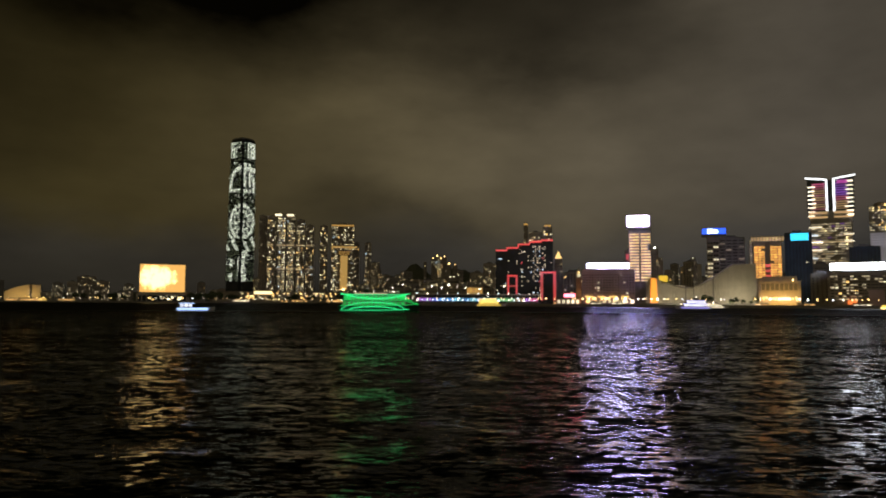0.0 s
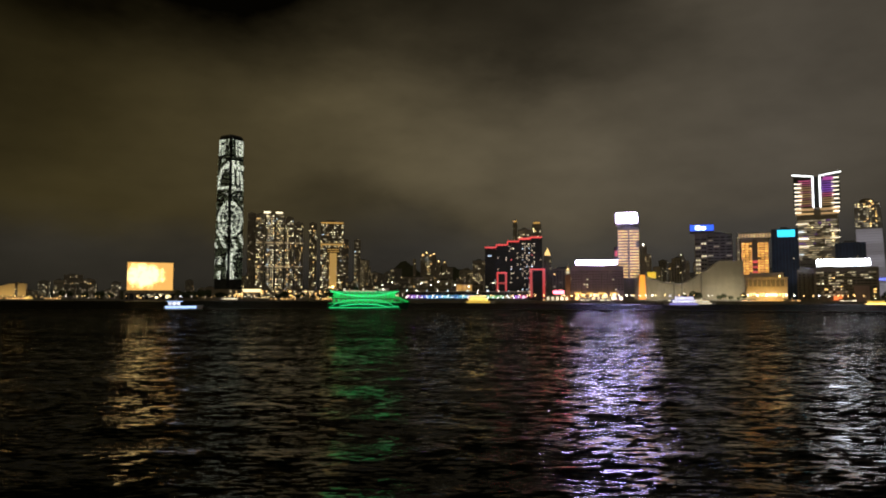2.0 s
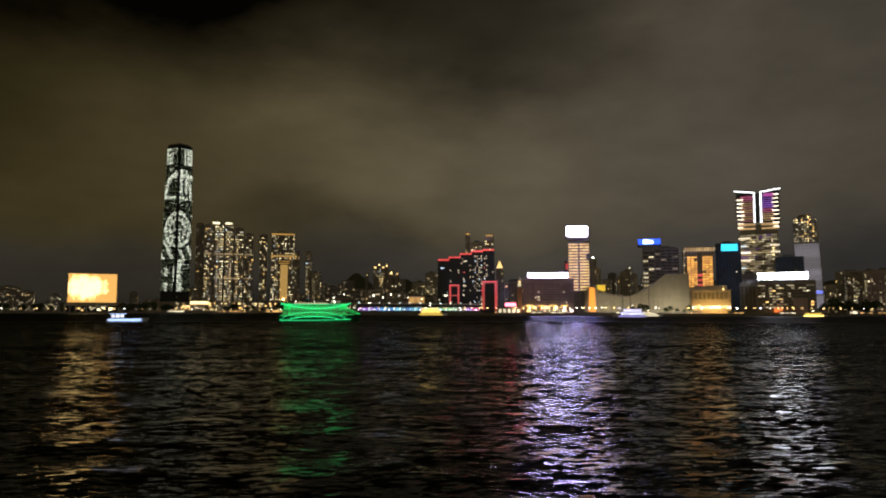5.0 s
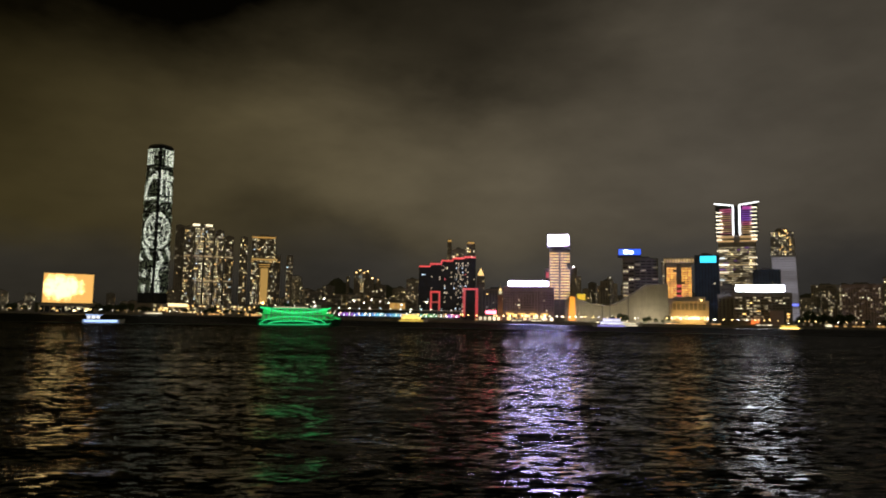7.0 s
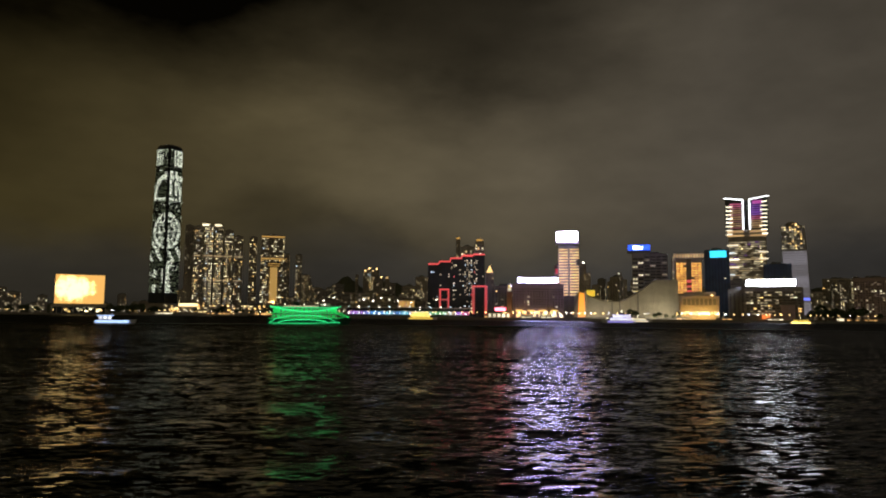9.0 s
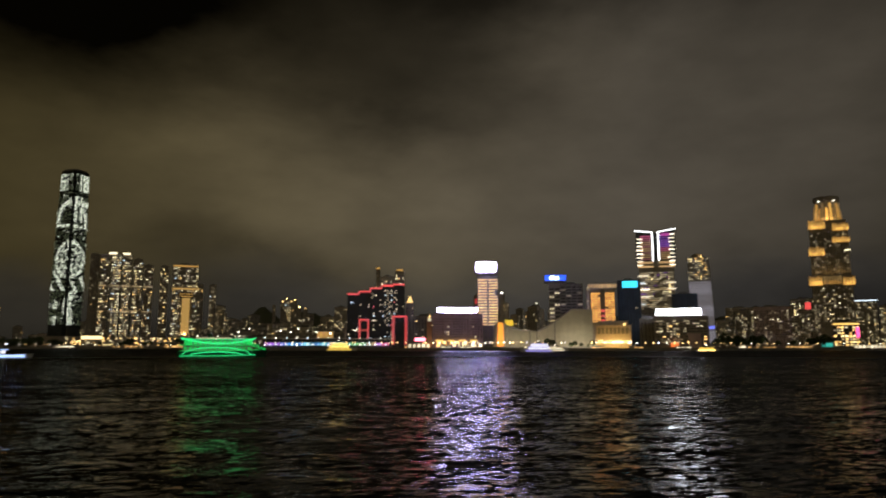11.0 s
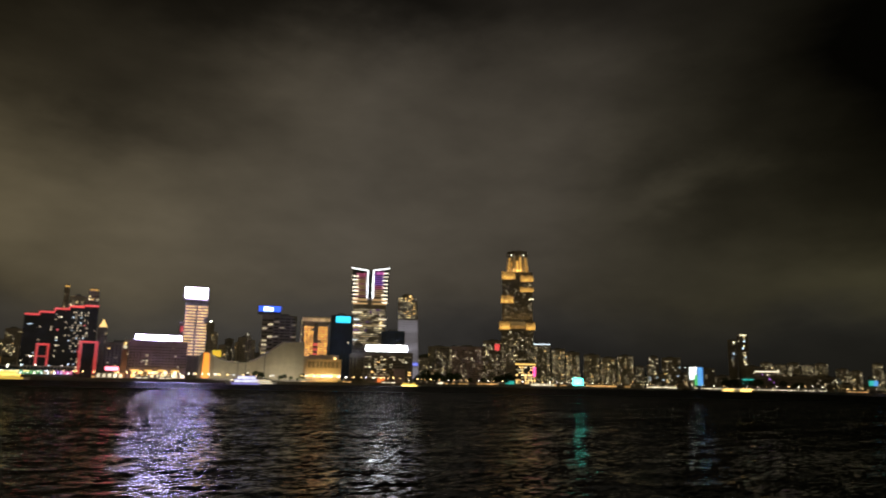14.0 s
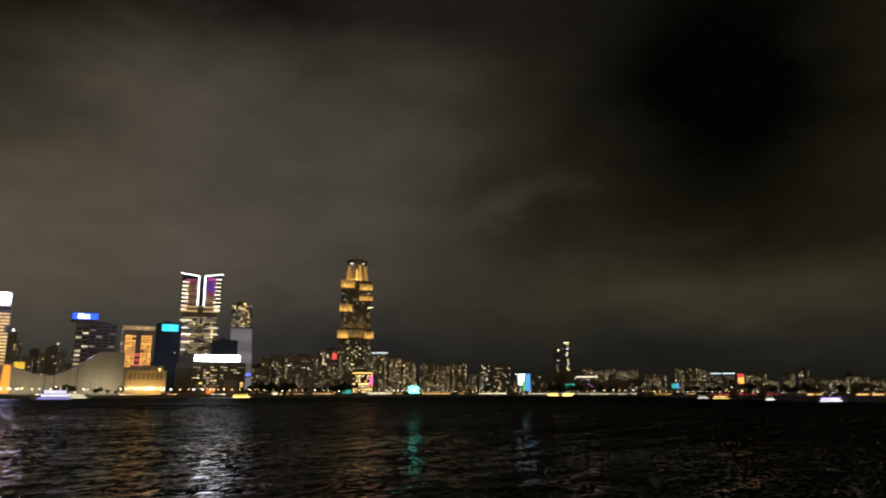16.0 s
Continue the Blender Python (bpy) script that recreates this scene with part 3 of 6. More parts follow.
# ---- the tallest tower, with a light show on its faces ----
def show_level(u, z, face, h):
    """Whether a diode cell of the light show is on: numerals, bars, arcs, a clock wheel and a ribbon."""
    if z > h - 12:
        return False
    if z > h - 66:  # big numerals under the crown, two to a face
        p, q = (u * 2.0) % 1.0, (z - (h - 66)) / 54
        if (face == 0 and u > 0.56) or (face == 1 and u < 0.3) or not 0.10 < p < 0.86:
            return False
        return 0.05 < q < 0.97 and not (0.34 < p < 0.60 and (0.20 < q < 0.40 or 0.60 < q < 0.82))
    if z > h - 78:
        return False
    x, y = (u - 0.5) * 58 + (29 if face else -29), z - (h - 250)
    # upper dial: a broad arc and upright bars
    if z > h - 165:
        r = math.hypot(x * 1.0, (z - (h - 150)) * 0.85)
        return 44 < r < 56 or (abs(z - (h - 96)) < 7 and x > -10) or (abs(x - 6) < 7 and z > h - 150) or (abs(x - 30) < 5 and z > h - 148) or abs(z - (h - 160)) < 3 and abs(x) < 38
    r, t = math.hypot(x - 3, y), math.atan2(y, x - 3)
    if z > h - 335:
        if 41 < r < 51 or 24 < r < 29 or r < 8:
            return True
        if 29 <= r <= 41 and math.sin(t * 12) > 0.55:
            return True
        if 10 < r < 24 and math.sin(t * 5 + r * 0.16) > 0.62:
            return True
        return r > 58 and y < -30 and math.sin(x * 0.16 + y * 0.11) > 0.3
    # ribbon that runs down to the foot
    zz = z - (h - 335)
    return abs(x - (18 - 0.0022 * zz * zz + 10 * math.sin(zz * 0.05))) < 11 or (abs(x + 34) < 8 and math.sin(zz * 0.14) > -0.1)


def tallest_tower():
    b, dist, w, z0, z1 = (-16.48, 2120, 88.1, 3.0, 484.5)
    s = w / 1.52 / 2
    top = thing("skyscraper", site(b + 0.24, dist + 10, 0, 44), "very tall dark skyscraper with a white diode light show", "skyscraper")
    n = 0.16 * s

    def plan(k, z):
        q = s * k
        return [(-q + n, -q, z), (q - n, -q, z), (q - n, -q + n, z), (q, -q + n, z), (q, q - n, z), (q - n, q - n, z), (q - n, q, z), (-q + n, q, z), (-q + n, q - n, z), (-q, q - n, z), (-q, -q + n, z), (-q + n, -q + n, z)]
    part("wall", Geo().loft([plan(1.06, Z0), plan(1.03, 40), plan(1.0, 110), plan(0.985, 300), plan(0.93, z1 - 60), plan(0.88, z1 - 4)]), GLASS_DARK, top)
    part("roof", Geo().loft([plan(0.80, z1 - 4), plan(0.78, z1)]), ROOFING, top)
    fins = Geo()
    for z in range(20, int(z1) - 8, 12):
        k = 1.0 if z < 300 else 1.0 - 0.09 * (z - 300) / (z1 - 300)
        fins.loft([plan(k * 1.012, z), plan(k * 1.012, z + 0.7)])
    part("ribbing", fins, STEEL, top, kind="stuff")
    cell_w, cell_h, h = 2.6, 3.9, z1
    for face in (0, 1):
        g, dusk = Geo(), Geo()
        rng = random.Random(40 + face)
        half = s * 0.86
        for row in range(int((h - 75) / cell_h)):
            z = 62 + row * cell_h
            k = 1.0 if z < 300 else 1.0 - 0.12 * (z - 300) / (h - 300)
            for c in range(int(2 * half / cell_w)):
                u = (c + 0.5) / int(2 * half / cell_w)
                a = -half * k + u * 2 * half * k
                on = show_level(1 - u if face == 0 else u, z, face, h) if face else show_level(u, z, 0, h)
                lit_cell = on and rng.random() < 0.76 or rng.random() < 0.025
                if lit_cell or rng.random() < 0.3:
                    tgt = g if lit_cell else dusk
                    off = -s * k * 1.04 - 0.4
                    if face:
                        tgt.box(a - 1.0, a + 1.0, off, off + 0.3, z, z + cell_h * 0.62)
                    else:
                        tgt.box(off, off + 0.3, -a - 1.0, -a + 1.0, z, z + cell_h * 0.62)
        part("dim_diode_field", dusk, LED_DUSK, top, kind="stuff")
        part("diode_wall", g, LED_SHOW, top, "glowing white diode picture", kind="stuff")
    base = Geo().box(-s * 1.5, s * 1.5, -s * 1.5, s * 1.5, Z0, 32)
    part("podium", base, CONCRETE_DARK, top)
    rng = random.Random(8)
    for i in range(26):
        ob = part("window", pane_mesh(4, 3, rng.choice([AMBER, WARM, DIM])), WARM, top)
        ob.location = (rng.uniform(-s * 1.4, s * 1.4), -s * 1.5 - 0.1, rng.uniform(8, 28))


tallest_tower()


# ---- the estate of slabs beside it ----
def slab_estate():
    b, dist, w, z0, z1 = (-12.36, 2000, 131.4, 3.0, 244.9)
    top = thing("apartment_slab", site(b, dist), "wide residential slab of three joined towers, many warm windows", "apartment block")
    rng = random.Random(12)
    fifth = w / 5
    for i in range(5):
        x = -w / 2 + (i + 0.5) * fifth
        zt = z1 - (4, 0, 2, 12, 26)[i]
        yo = (0, -3, -1, -4, 2)[i]
        shell(top, fifth - 4, 24, Z0, zt, CONCRETE_DARK, x=x, y=yo, piers=3)
        facade(top, rng, fifth - 4, 24, 30, zt, 6.8, 4.4, 0.56, ESTATE, 75, (0.5, 0.36), 0.6, x=x, y=yo)
    for x in (-w * 0.27, -w * 0.02):
        part("crown_light", Geo().box(x - 9, x + 9, -4.6, -3.6, z1 - 1, z1 + 4.0), CROWN, top, "bright warm crown light")
    for z in (z1 * 0.385, z1 * 0.655):
        for i in range(5):
            x = -w / 2 + (i + 0.5) * fifth
            part("sky_lobby_band", Geo().box(x - fifth * 0.42, x + fifth * rng.uniform(0.1, 0.42), -4.8, -4.1, z, z + 2.6), BAND_WARM, top, "dim warm band of light")
        part("link", Geo().box(-w / 2, w / 2, 3, 20, z - 3, z + 5), CONCRETE_DARK, top)
    b, dist, w, z0, z1 = (-8.21, 2010, 63.9, 3.0, 225.5)
    top = thing("apartment_slab", site(b, dist), "twin residential tower crowned with golden light bands", "apartment block")
    rng = random.Random(13)
    shell(top, w, 26, Z0, z1, CONCRETE_DARK, piers=5)
    facade(top, rng, w, 26, 30, z1, 6.8, 4.4, 0.50, ESTATE, 130, (0.5, 0.36), 0.6)
    part("crown_light", Geo().box(-w / 2, w / 2, -1, 0, z1 - 5, z1 - 1.5), GOLD, top, "golden crown light")
    part("sky_lobby_band", Geo().box(-w / 2, w / 2, -1, 0, z1 * 0.70, z1 * 0.70 + 5), BAND_GOLD, top)
    b2, d2, w2, y0, y1 = (-8.01, 2005, 23.9, 41.2, 136.1)
    part("lit_shaft", Geo().box(4 - w2 * 0.42, 4 + w2 * 0.42, -3, 0, y0, y1), BAND_GOLD, top, "tall shaft washed in gold light")
    part("shaft_lamp", Geo().ball(4, -4.5, y0 - 2, 3.0), LAMP_WARM, top)
    part("shaft_cap", Geo().box(-w2 / 2, 8 + w2 / 2, -3.5, 0, y1, y1 + 14), GLASS_DARK, top)
    for z in (y1 + 3, y1 + 9):
        part("cap_band", Geo().box(-w2 / 2, 8 + w2 / 2, -4.2, -3.5, z, z + 2.0), GOLD, top)


ESTATE = [(WARM, 3), (WHITE, 4.0), (AMBER, 1.2), (COOL, 0.5), (DIM, 2)]
CROWN = glow("warm_crown_light", (1.0, 0.86, 0.56), 1.8, 0.2)
BAND_WARM = glow("dim_warm_band", (1.0, 0.72, 0.36), 0.38, 0.4)
# gold floodlight on the tall shaft, put into emission
BAND_GOLD = glow("gold_band_glow", (1.0, 0.58, 0.15), 0.36, 0.1)
slab_estate()
tower("apartment_tower", "slim dark residential tower beside the wide slab", "tower", -14.55, 2060, 21.9, 3.0, 249.5, lit=0.08, colours=FAR, seed=4, singles=40)
tower("apartment_tower", "narrow residential tower with a golden cap", "tower", -9.73, 2020, 20.7, 3.0, 220.6, lit=0.34, floor=6, bay=5, seed=5, singles=90)
tower("apartment_tower", "slim residential tower with columns of lit windows", "tower", -7.07, 2060, 14.8, 3.0, 178.4, lit=0.34, floor=6, bay=5, seed=6, singles=60)
tower("apartment_tower", "slim residential tower with columns of lit windows", "tower", -6.15, 2080, 18.3, 3.0, 178.8, lit=0.36, floor=6, bay=5, seed=7, singles=70)
tower("apartment_tower", "dim far apartment block", "tower", -5.42, 2200, 28.2, 3.0, 105.5, lit=0.12, colours=FAR, seed=8, singles=30)


def station_podium():
    b, dist, w, z0, z1 = (-11.69, 1950, 233.1, 3.0, 34.8)
    top = thing("station_podium", site(b, dist), "long podium with amber lit arcade and a bright sign", "podium")
    part("wall", Geo().box(-w / 2, w / 2, 0, 40, Z0, z1 - 4), CONCRETE_DARK, top)
    part("roof", Geo().box(-w / 2 - 2, w / 2 + 2, -3, 42, z1 - 4, z1 - 3), ROOFING, top)
    rng = random.Random(31)
    for i in range(90):
        ob = part("window", pane_mesh(3.6, 3.0, rng.choice([AMBER, AMBER, WARM, DIM, DIM])), WARM, top)
        ob.location = (rng.uniform(-w / 2 + 3, w / 2 - 3), -0.1, rng.choice([8, 13, 18, 24]))
    b2, d2, w2, y0, y1 = (-14.25, 1948, 47.0, 23.6, 31.2)
    sign_board(top, "lit_canopy", w2, y0, y1, GOLD_MID_HOT, y=-4, x=-w / 2 + w2 / 2, label="bright warm canopy light")


GOLD_MID_HOT = glow("bright_warm_canopy", (1.0, 0.78, 0.38), 2.4, 0.2)
station_podium()


# ---- random infill of the far city ----
INFILL_LABELS = ["hazy far apartment block with a few lit windows", "dim far office block behind the waterfront", "far residential tower with scattered warm lights"]


def infill(b0, b1, d0, d1, h0, h1, count, lit, seed, colours=None, wall=None, group="far city blocks"):
    rng = random.Random(seed)
    for i in range(count):
        b = b0 + (b1 - b0) * (i + rng.uniform(0.1, 0.9)) / count
        dist = rng.uniform(d0, d1)
        h = h0 + (h1 - h0) * rng.random() ** 1.6
        w = rng.uniform(18, 44)
        tower("city_block", INFILL_LABELS[rng.randrange(3)], "building", b, dist, w, Z0, h, lit=lit * rng.uniform(0.5, 1.6), floor=rng.choice([3.8, 4.5, 5.2]), bay=rng.choice([3.8, 4.6, 5.2]), colours=colours or FAR,
              singles=8, seed=seed * 100 + i, piers=0, turn=rng.uniform(-25, 25), group=group, wall=wall or rng.choice([CONCRETE, CONCRETE_DARK, GRANITE]))


infill(-33.5, -19, 2000, 2700, 18, 62, 18, 0.22, 1)
infill(-19, -13.5, 2250, 2600, 40, 90, 6, 0.16, 2)
infill(-6.5, 6, 1900, 2700, 45, 120, 20, 0.15, 3)
infill(-5.5, 5, 1250, 1600, 18, 48, 12, 0.16, 4)
tower("apartment_tower", "thin far residential tower with lit edge", "tower", -1.46, 2400, 9.6, 3.0, 141.8, lit=0.35, floor=6, bay=5, seed=20, singles=40)
for bb, wd, zt, sd in ((-0.80, 13, 148, 221), (-0.47, 14, 156, 222), (-0.15, 13, 148, 223), (0.14, 14, 154, 224), (0.52, 13, 130, 225), (1.0, 15, 126, 226)):
    ct = tower("apartment_tower", "slim far tower with lit columns and a roof lamp", "tower", bb, 2300, wd, 3.0, zt, lit=0.42, floor=8, bay=6, seed=sd, singles=40, columns=0.9, colours=ESTATE, group="far slim towers")
    part("roof_lamp", Geo().ball(0, 0, zt + 2.2, 2.0), LAMP_WARM, ct)
gb = thing("pier_hall", site(2.62, 1120), "low hall glowing gold behind the pier", "hall")
part("wall", Geo().box(-13, 13, 0.4, 14, Z0, 30), TILE_CREAM, gb)
for x in range(6):
    part("lit_bay", Geo().box(-12 + x * 4.1, -8.6 + x * 4.1, 0, 0.4, 19, 28), GOLD, gb)
part("roof", Geo().box(-14, 14, -1, 15, 30, 31), ROOFING, gb)
tower("apartment_tower", "far apartment tower, dimly lit", "tower", 2.82, 2200, 21.4, 3.0, 101.1, lit=0.25, floor=6, bay=5, seed=23, singles=40)
tower("office_block", "brown office block with amber windows", "office", 3.86, 1700, 31.7, 3.0, 98.5, lit=0.22, seed=24, singles=60)


# ---- harbour-side offices outlined in red tube light ----
def red_offices():
    b, dist, w, z0, z1 = (6.65, 1180, 95.0, 3.0, 104.4)
    top = thing("office_complex", site(b, dist), "dark stepped glass offices outlined in red light", "office")
    rng = random.Random(50)
    steps = 5
    zs = [z1 - 12, z1 - 8, z1 - 2.5, z1 + 1.5, z1 + 3.5]
    sw = w / steps
    for i in range(steps):
        x = -w / 2 + (i + 0.5) * sw
        yo = -4.0 * i
        shell(top, sw - 0.6, 30, Z0, zs[i], GLASS_DARK, x=x, y=yo, piers=2, plant=False)
        facade(top, rng, sw - 1.5, 30, 12, zs[i] - 4, 3.8, 3.2, 0.24, REDMIX, 50, (0.5, 0.5), 0.98, x=x, y=yo)
        part("red_outline", Geo().box(x - sw / 2, x + sw / 2, yo - 1.4, yo - 0.4, zs[i] - 1.1, zs[i] + 1.3), LED_RED, top, "red light tube along the roof edge")
        if i:
            part("red_outline", Geo().box(x - sw / 2 - 0.7, x - sw / 2 + 0.7, yo - 1.4, yo - 0.4, zs[i - 1], zs[i]), LED_RED, top)


REDMIX = [(COOL, 1.4), (WHITE, 1.0), (DIM, 4), (LED_RED, 0.4)]
red_offices()


def red_portal(b, dist, w, z0, z1, label, inner=True):
    top = thing("lit_gateway", site(b, dist), label, "gateway building")
    part("core", Geo().box(-w / 2, w / 2, 1.2, 20, Z0, z1 - 1), GLASS_DARK, top)
    t = max(2.2, w * 0.18)
    part("red_jamb", Geo().box(-w / 2, -w / 2 + t, 0, 1.2, Z0 + 5, z1), RED_SOFT, top)
    part("red_jamb", Geo().box(w / 2 - t, w / 2, 0, 1.2, Z0 + 5, z1), RED_SOFT, top)
    part("red_lintel", Geo().box(-w / 2 + t, w / 2 - t, 0, 1.2, z1 - 2.5, z1), RED_SOFT, top)
    part("red_edge", Geo().box(-w / 2, w / 2, -0.5, 0, z1 - 0.9, z1), LED_RED, top)
    if inner:
        part("inner_lintel", Geo().box(-w / 2 + t, w / 2 - t, 0.2, 1.2, z1 * 0.62, z1 * 0.62 + 2), RED_SOFT, top)


# red light washed over the gateway faces, put into emission
RED_SOFT = glow("soft_red_wash_glow", (1.0, 0.07, 0.07), 0.38, 0.3)
red_portal(5.70, 1060, 15.5, 3.0, 46.0, "small gateway block framed in red light")
red_portal(8.6, 1040, 23.0, 3.0, 50.3, "broad gateway block framed in red light", inner=False)
tower("office_tower", "slim tower with a golden cap behind the red offices", "tower", 6.80, 1320, 7.5, 3.0, 149.8, lit=0.4, floor=5, bay=3.5, seed=31, singles=60)
tower("office_tower", "tower with a golden cap behind the red offices", "tower", 8.57, 1320, 16.1, 3.0, 146.4, lit=0.30, floor=5, bay=4, seed=32, singles=60)
tower("office_tower", "dark tower behind the red offices", "tower", 7.59, 1330, 24.9, 3.0, 136.7, lit=0.30, floor=5, bay=4, seed=33, singles=60)


def golden_cap(bearing, dist, w, z, material, label):
    top = thing("roof_lantern", site(bearing, dist, z), label, "lantern")
    part("drum", Geo().prism(ring(w * 0.5, w * 0.5, 0, 10), ring(w * 0.5, w * 0.5, 3, 10)), material, top)
    part("cap", Geo().prism(ring(w * 0.55, w * 0.55, 3, 10), ring(w * 0.3, w * 0.3, 4.5, 10)), ROOFING, top)


golden_cap(6.8, 1324, 7, 149.8 + 1.3, GOLD, "small golden lantern on a tower roof")
golden_cap(8.57, 1326, 13, 146.4 + 1.3, GOLD, "broad golden lantern on a tower roof")


def pyramid_tower():
    b, dist, w, z0, z1 = (9.42, 1250, 14.1, 81.8, 96.0)
    top = thing("office_tower", site(b, dist), "slim dark tower under a golden lit pyramid roof", "tower")
    shell(top, w, 14, Z0, z0, CONCRETE_DARK, piers=3, plant=False)
    facade(top, random.Random(61), w, 14, 12, z0 - 2, 4.2, 4, 0.10, FAR, 40)
    part("pyramid_roof", Geo().loft([[(-w * 0.42, 0, z0 + 1.4), (w * 0.42, 0, z0 + 1.4), (w * 0.42, 14, z0 + 1.4), (-w * 0.42, 14, z0 + 1.4)], [(-w * 0.3, 2, z0 + 5), (w * 0.3, 2, z0 + 5), (w * 0.3, 12, z0 + 5), (-w * 0.3, 12, z0 + 5)], [(-0.5, 6.5, z1), (0.5, 6.5, z1), (0.5, 7.5, z1), (-0.5, 7.5, z1)]]), GOLD_ROOF, top, "golden lit pyramid roof")


GOLD_ROOF = glow("gold_lit_roof", (1.0, 0.66, 0.22), 1.3, 0.1)
pyramid_tower()


# ---- the cruise terminal pier with its coloured arcade ----
def terminal():
    b, dist, w, z0, z1 = (2.80, 960, 167.5, 3.0, 17.9)
    top = thing("pier_terminal", site(b, dist), "long pier terminal with an arcade in rainbow light", "terminal")
    part("hall", Geo().box(-w / 2, w / 2, 3, 60, Z0, z1 - 3), GLASS_DARK, top)
    part("roof", Geo().box(-w / 2 - 2, w / 2 + 2, -2, 62, z1 - 3, z1 - 2), CONCRETE, top)
    part("deck", Geo().box(-w / 2 - 3, w / 2 + 3, -14, 3, Z0, Z0 + 1.0), QUAY, top)
    hues = [PURPLE_SOFT, PURPLE_SOFT, INDIGO_SOFT, AQUA_DEEP, AQUA_DEEP, AQUA, AQUA_DEEP, AQUA, AQUA_DEEP, TEAL_SOFT, TEAL_SOFT, GREEN_SOFT, GREEN_SOFT, BAND_WARM, PURPLE_SOFT, PINK_SOFT]
    n = 48
    for i in range(n):
        x = -w / 2 + (i + 0.5) * w / n
        m = hues[int(i * len(hues) / n)]
        part("lit_bay", Geo().box(x - 1.0, x + 1.0, 2.4, 2.9, Z0 + 3.4, Z0 + 7.4), m, top)
        part("column", Geo().box(x + w / n / 2 - 0.3, x + w / n / 2 + 0.3, 0, 0.6, Z0 + 1, z1 - 3), CONCRETE, top)
        if i % 2 == 0:
            if i % 4 == 0:
                part("roof_lamp", Geo().ball(x, 0.5, z1 - 1.2, 0.7), LAMP_WHITE if i % 8 else PEARL, top)
            part("arcade_lamp", Geo().ball(x, -0.5, Z0 + 4.5, 0.75), PEARL if i % 6 else LAMP_WHITE, top)


AQUA = glow("pale_aqua_arcade_light", (0.2, 0.75, 1.0), 0.9, 0.5)
AQUA_DEEP = glow("blue_arcade_light", (0.05, 0.40, 1.0), 0.75, 0.5)
TEAL_SOFT = glow("teal_arcade_light", (0.05, 0.8, 0.65), 0.5, 0.5)
GREEN_SOFT = glow("green_arcade_light", (0.25, 0.9, 0.3), 0.4, 0.5)
PURPLE_SOFT = glow("purple_arcade_light", (0.55, 0.15, 1.0), 0.7, 0.5)
INDIGO_SOFT = glow("indigo_arcade_light", (0.15, 0.22, 1.0), 0.8, 0.5)
PINK_SOFT = glow("pink_arcade_light", (1.0, 0.12, 0.45), 0.7, 0.5)
PEARL = glow("pearl_arcade_lamp", (0.7, 0.9, 1.0), 4.0, 0.6)
terminal()


def flood_mast(bearing, dist, h, lamp, label="slender mast with a bright white floodlight"):
    top = thing("floodlight_mast", site(bearing, dist), label, "floodlight", "floodlight masts")
    part("mast", Geo().prism(ring(0.25, 0.25, Z0, 8), ring(0.14, 0.14, Z0 + h, 8)), STEEL, top)
    part("lamp_head", Geo().ball(0, 0, Z0 + h + 0.7, 0.85), lamp, top)


for i, bb in enumerate((-4.1, -3.3, -0.9, -0.1, 0.5, 1.2, 1.9, 3.0, 5.0)):
    flood_mast(bb, 1010 + 9 * i, 21 + (i * 5) % 7, LAMP_WHITE)


# ---- clock tower and the ferry piers ----
def clock_tower():
    b, dist, w, z0, z1 = (11.04, 850, 4.8, 3.0, 46.6)
    w = 6.2
    top = thing("clock_tower", site(b, dist), "old brick clock tower lit warm, with a white dome", "clock tower")
    part("shaft", Geo().box(-w / 2, w / 2, 0, w, Z0, z1 - 12), BRICK_RED, top)
    part("clock_stage", Geo().box(-w / 2 - 0.3, w / 2 + 0.3, -0.3, w + 0.3, z1 - 12, z1 - 6), TILE_CREAM, top)
    part("clock_face", Geo().prism([(1.8 * math.cos(t), -0.35, z1 - 9 + 1.8 * math.sin(t)) for t in [i * math.pi / 8 for i in range(16)]], [(1.8 * math.cos(t), -0.6, z1 - 9 + 1.8 * math.sin(t)) for t in [i * math.pi / 8 for i in range(16)]]), WHITE, top)
    part("dome", Geo().loft([ring(2.6, 2.6, z1 - 6, 10, 0, w / 2), ring(2.6, 2.6, z1 - 3.5, 10, 0, w / 2), ring(1.8, 1.8, z1 - 1.8, 10, 0, w / 2), ring(0.4, 0.4, z1 - 0.8, 10, 0, w / 2), ring(0.2, 0.2, z1 + 2, 10, 0, w / 2)]), TILE_CREAM, top)
    part("dome_lamp", Geo().ball(0, -0.9, z1 - 5.5, 1.0), LAMP_WARM, top)


BRICK_RED = surface("red_brick", (0.40, 0.22, 0.15), 0.8, scale=1.5)
wash_light("facade_floodlight", 11.04, 841, 4.5, Vector(site(11.04, 850, 24).translation), 900, 5, (1.0, 0.66, 0.32))
clock_tower()


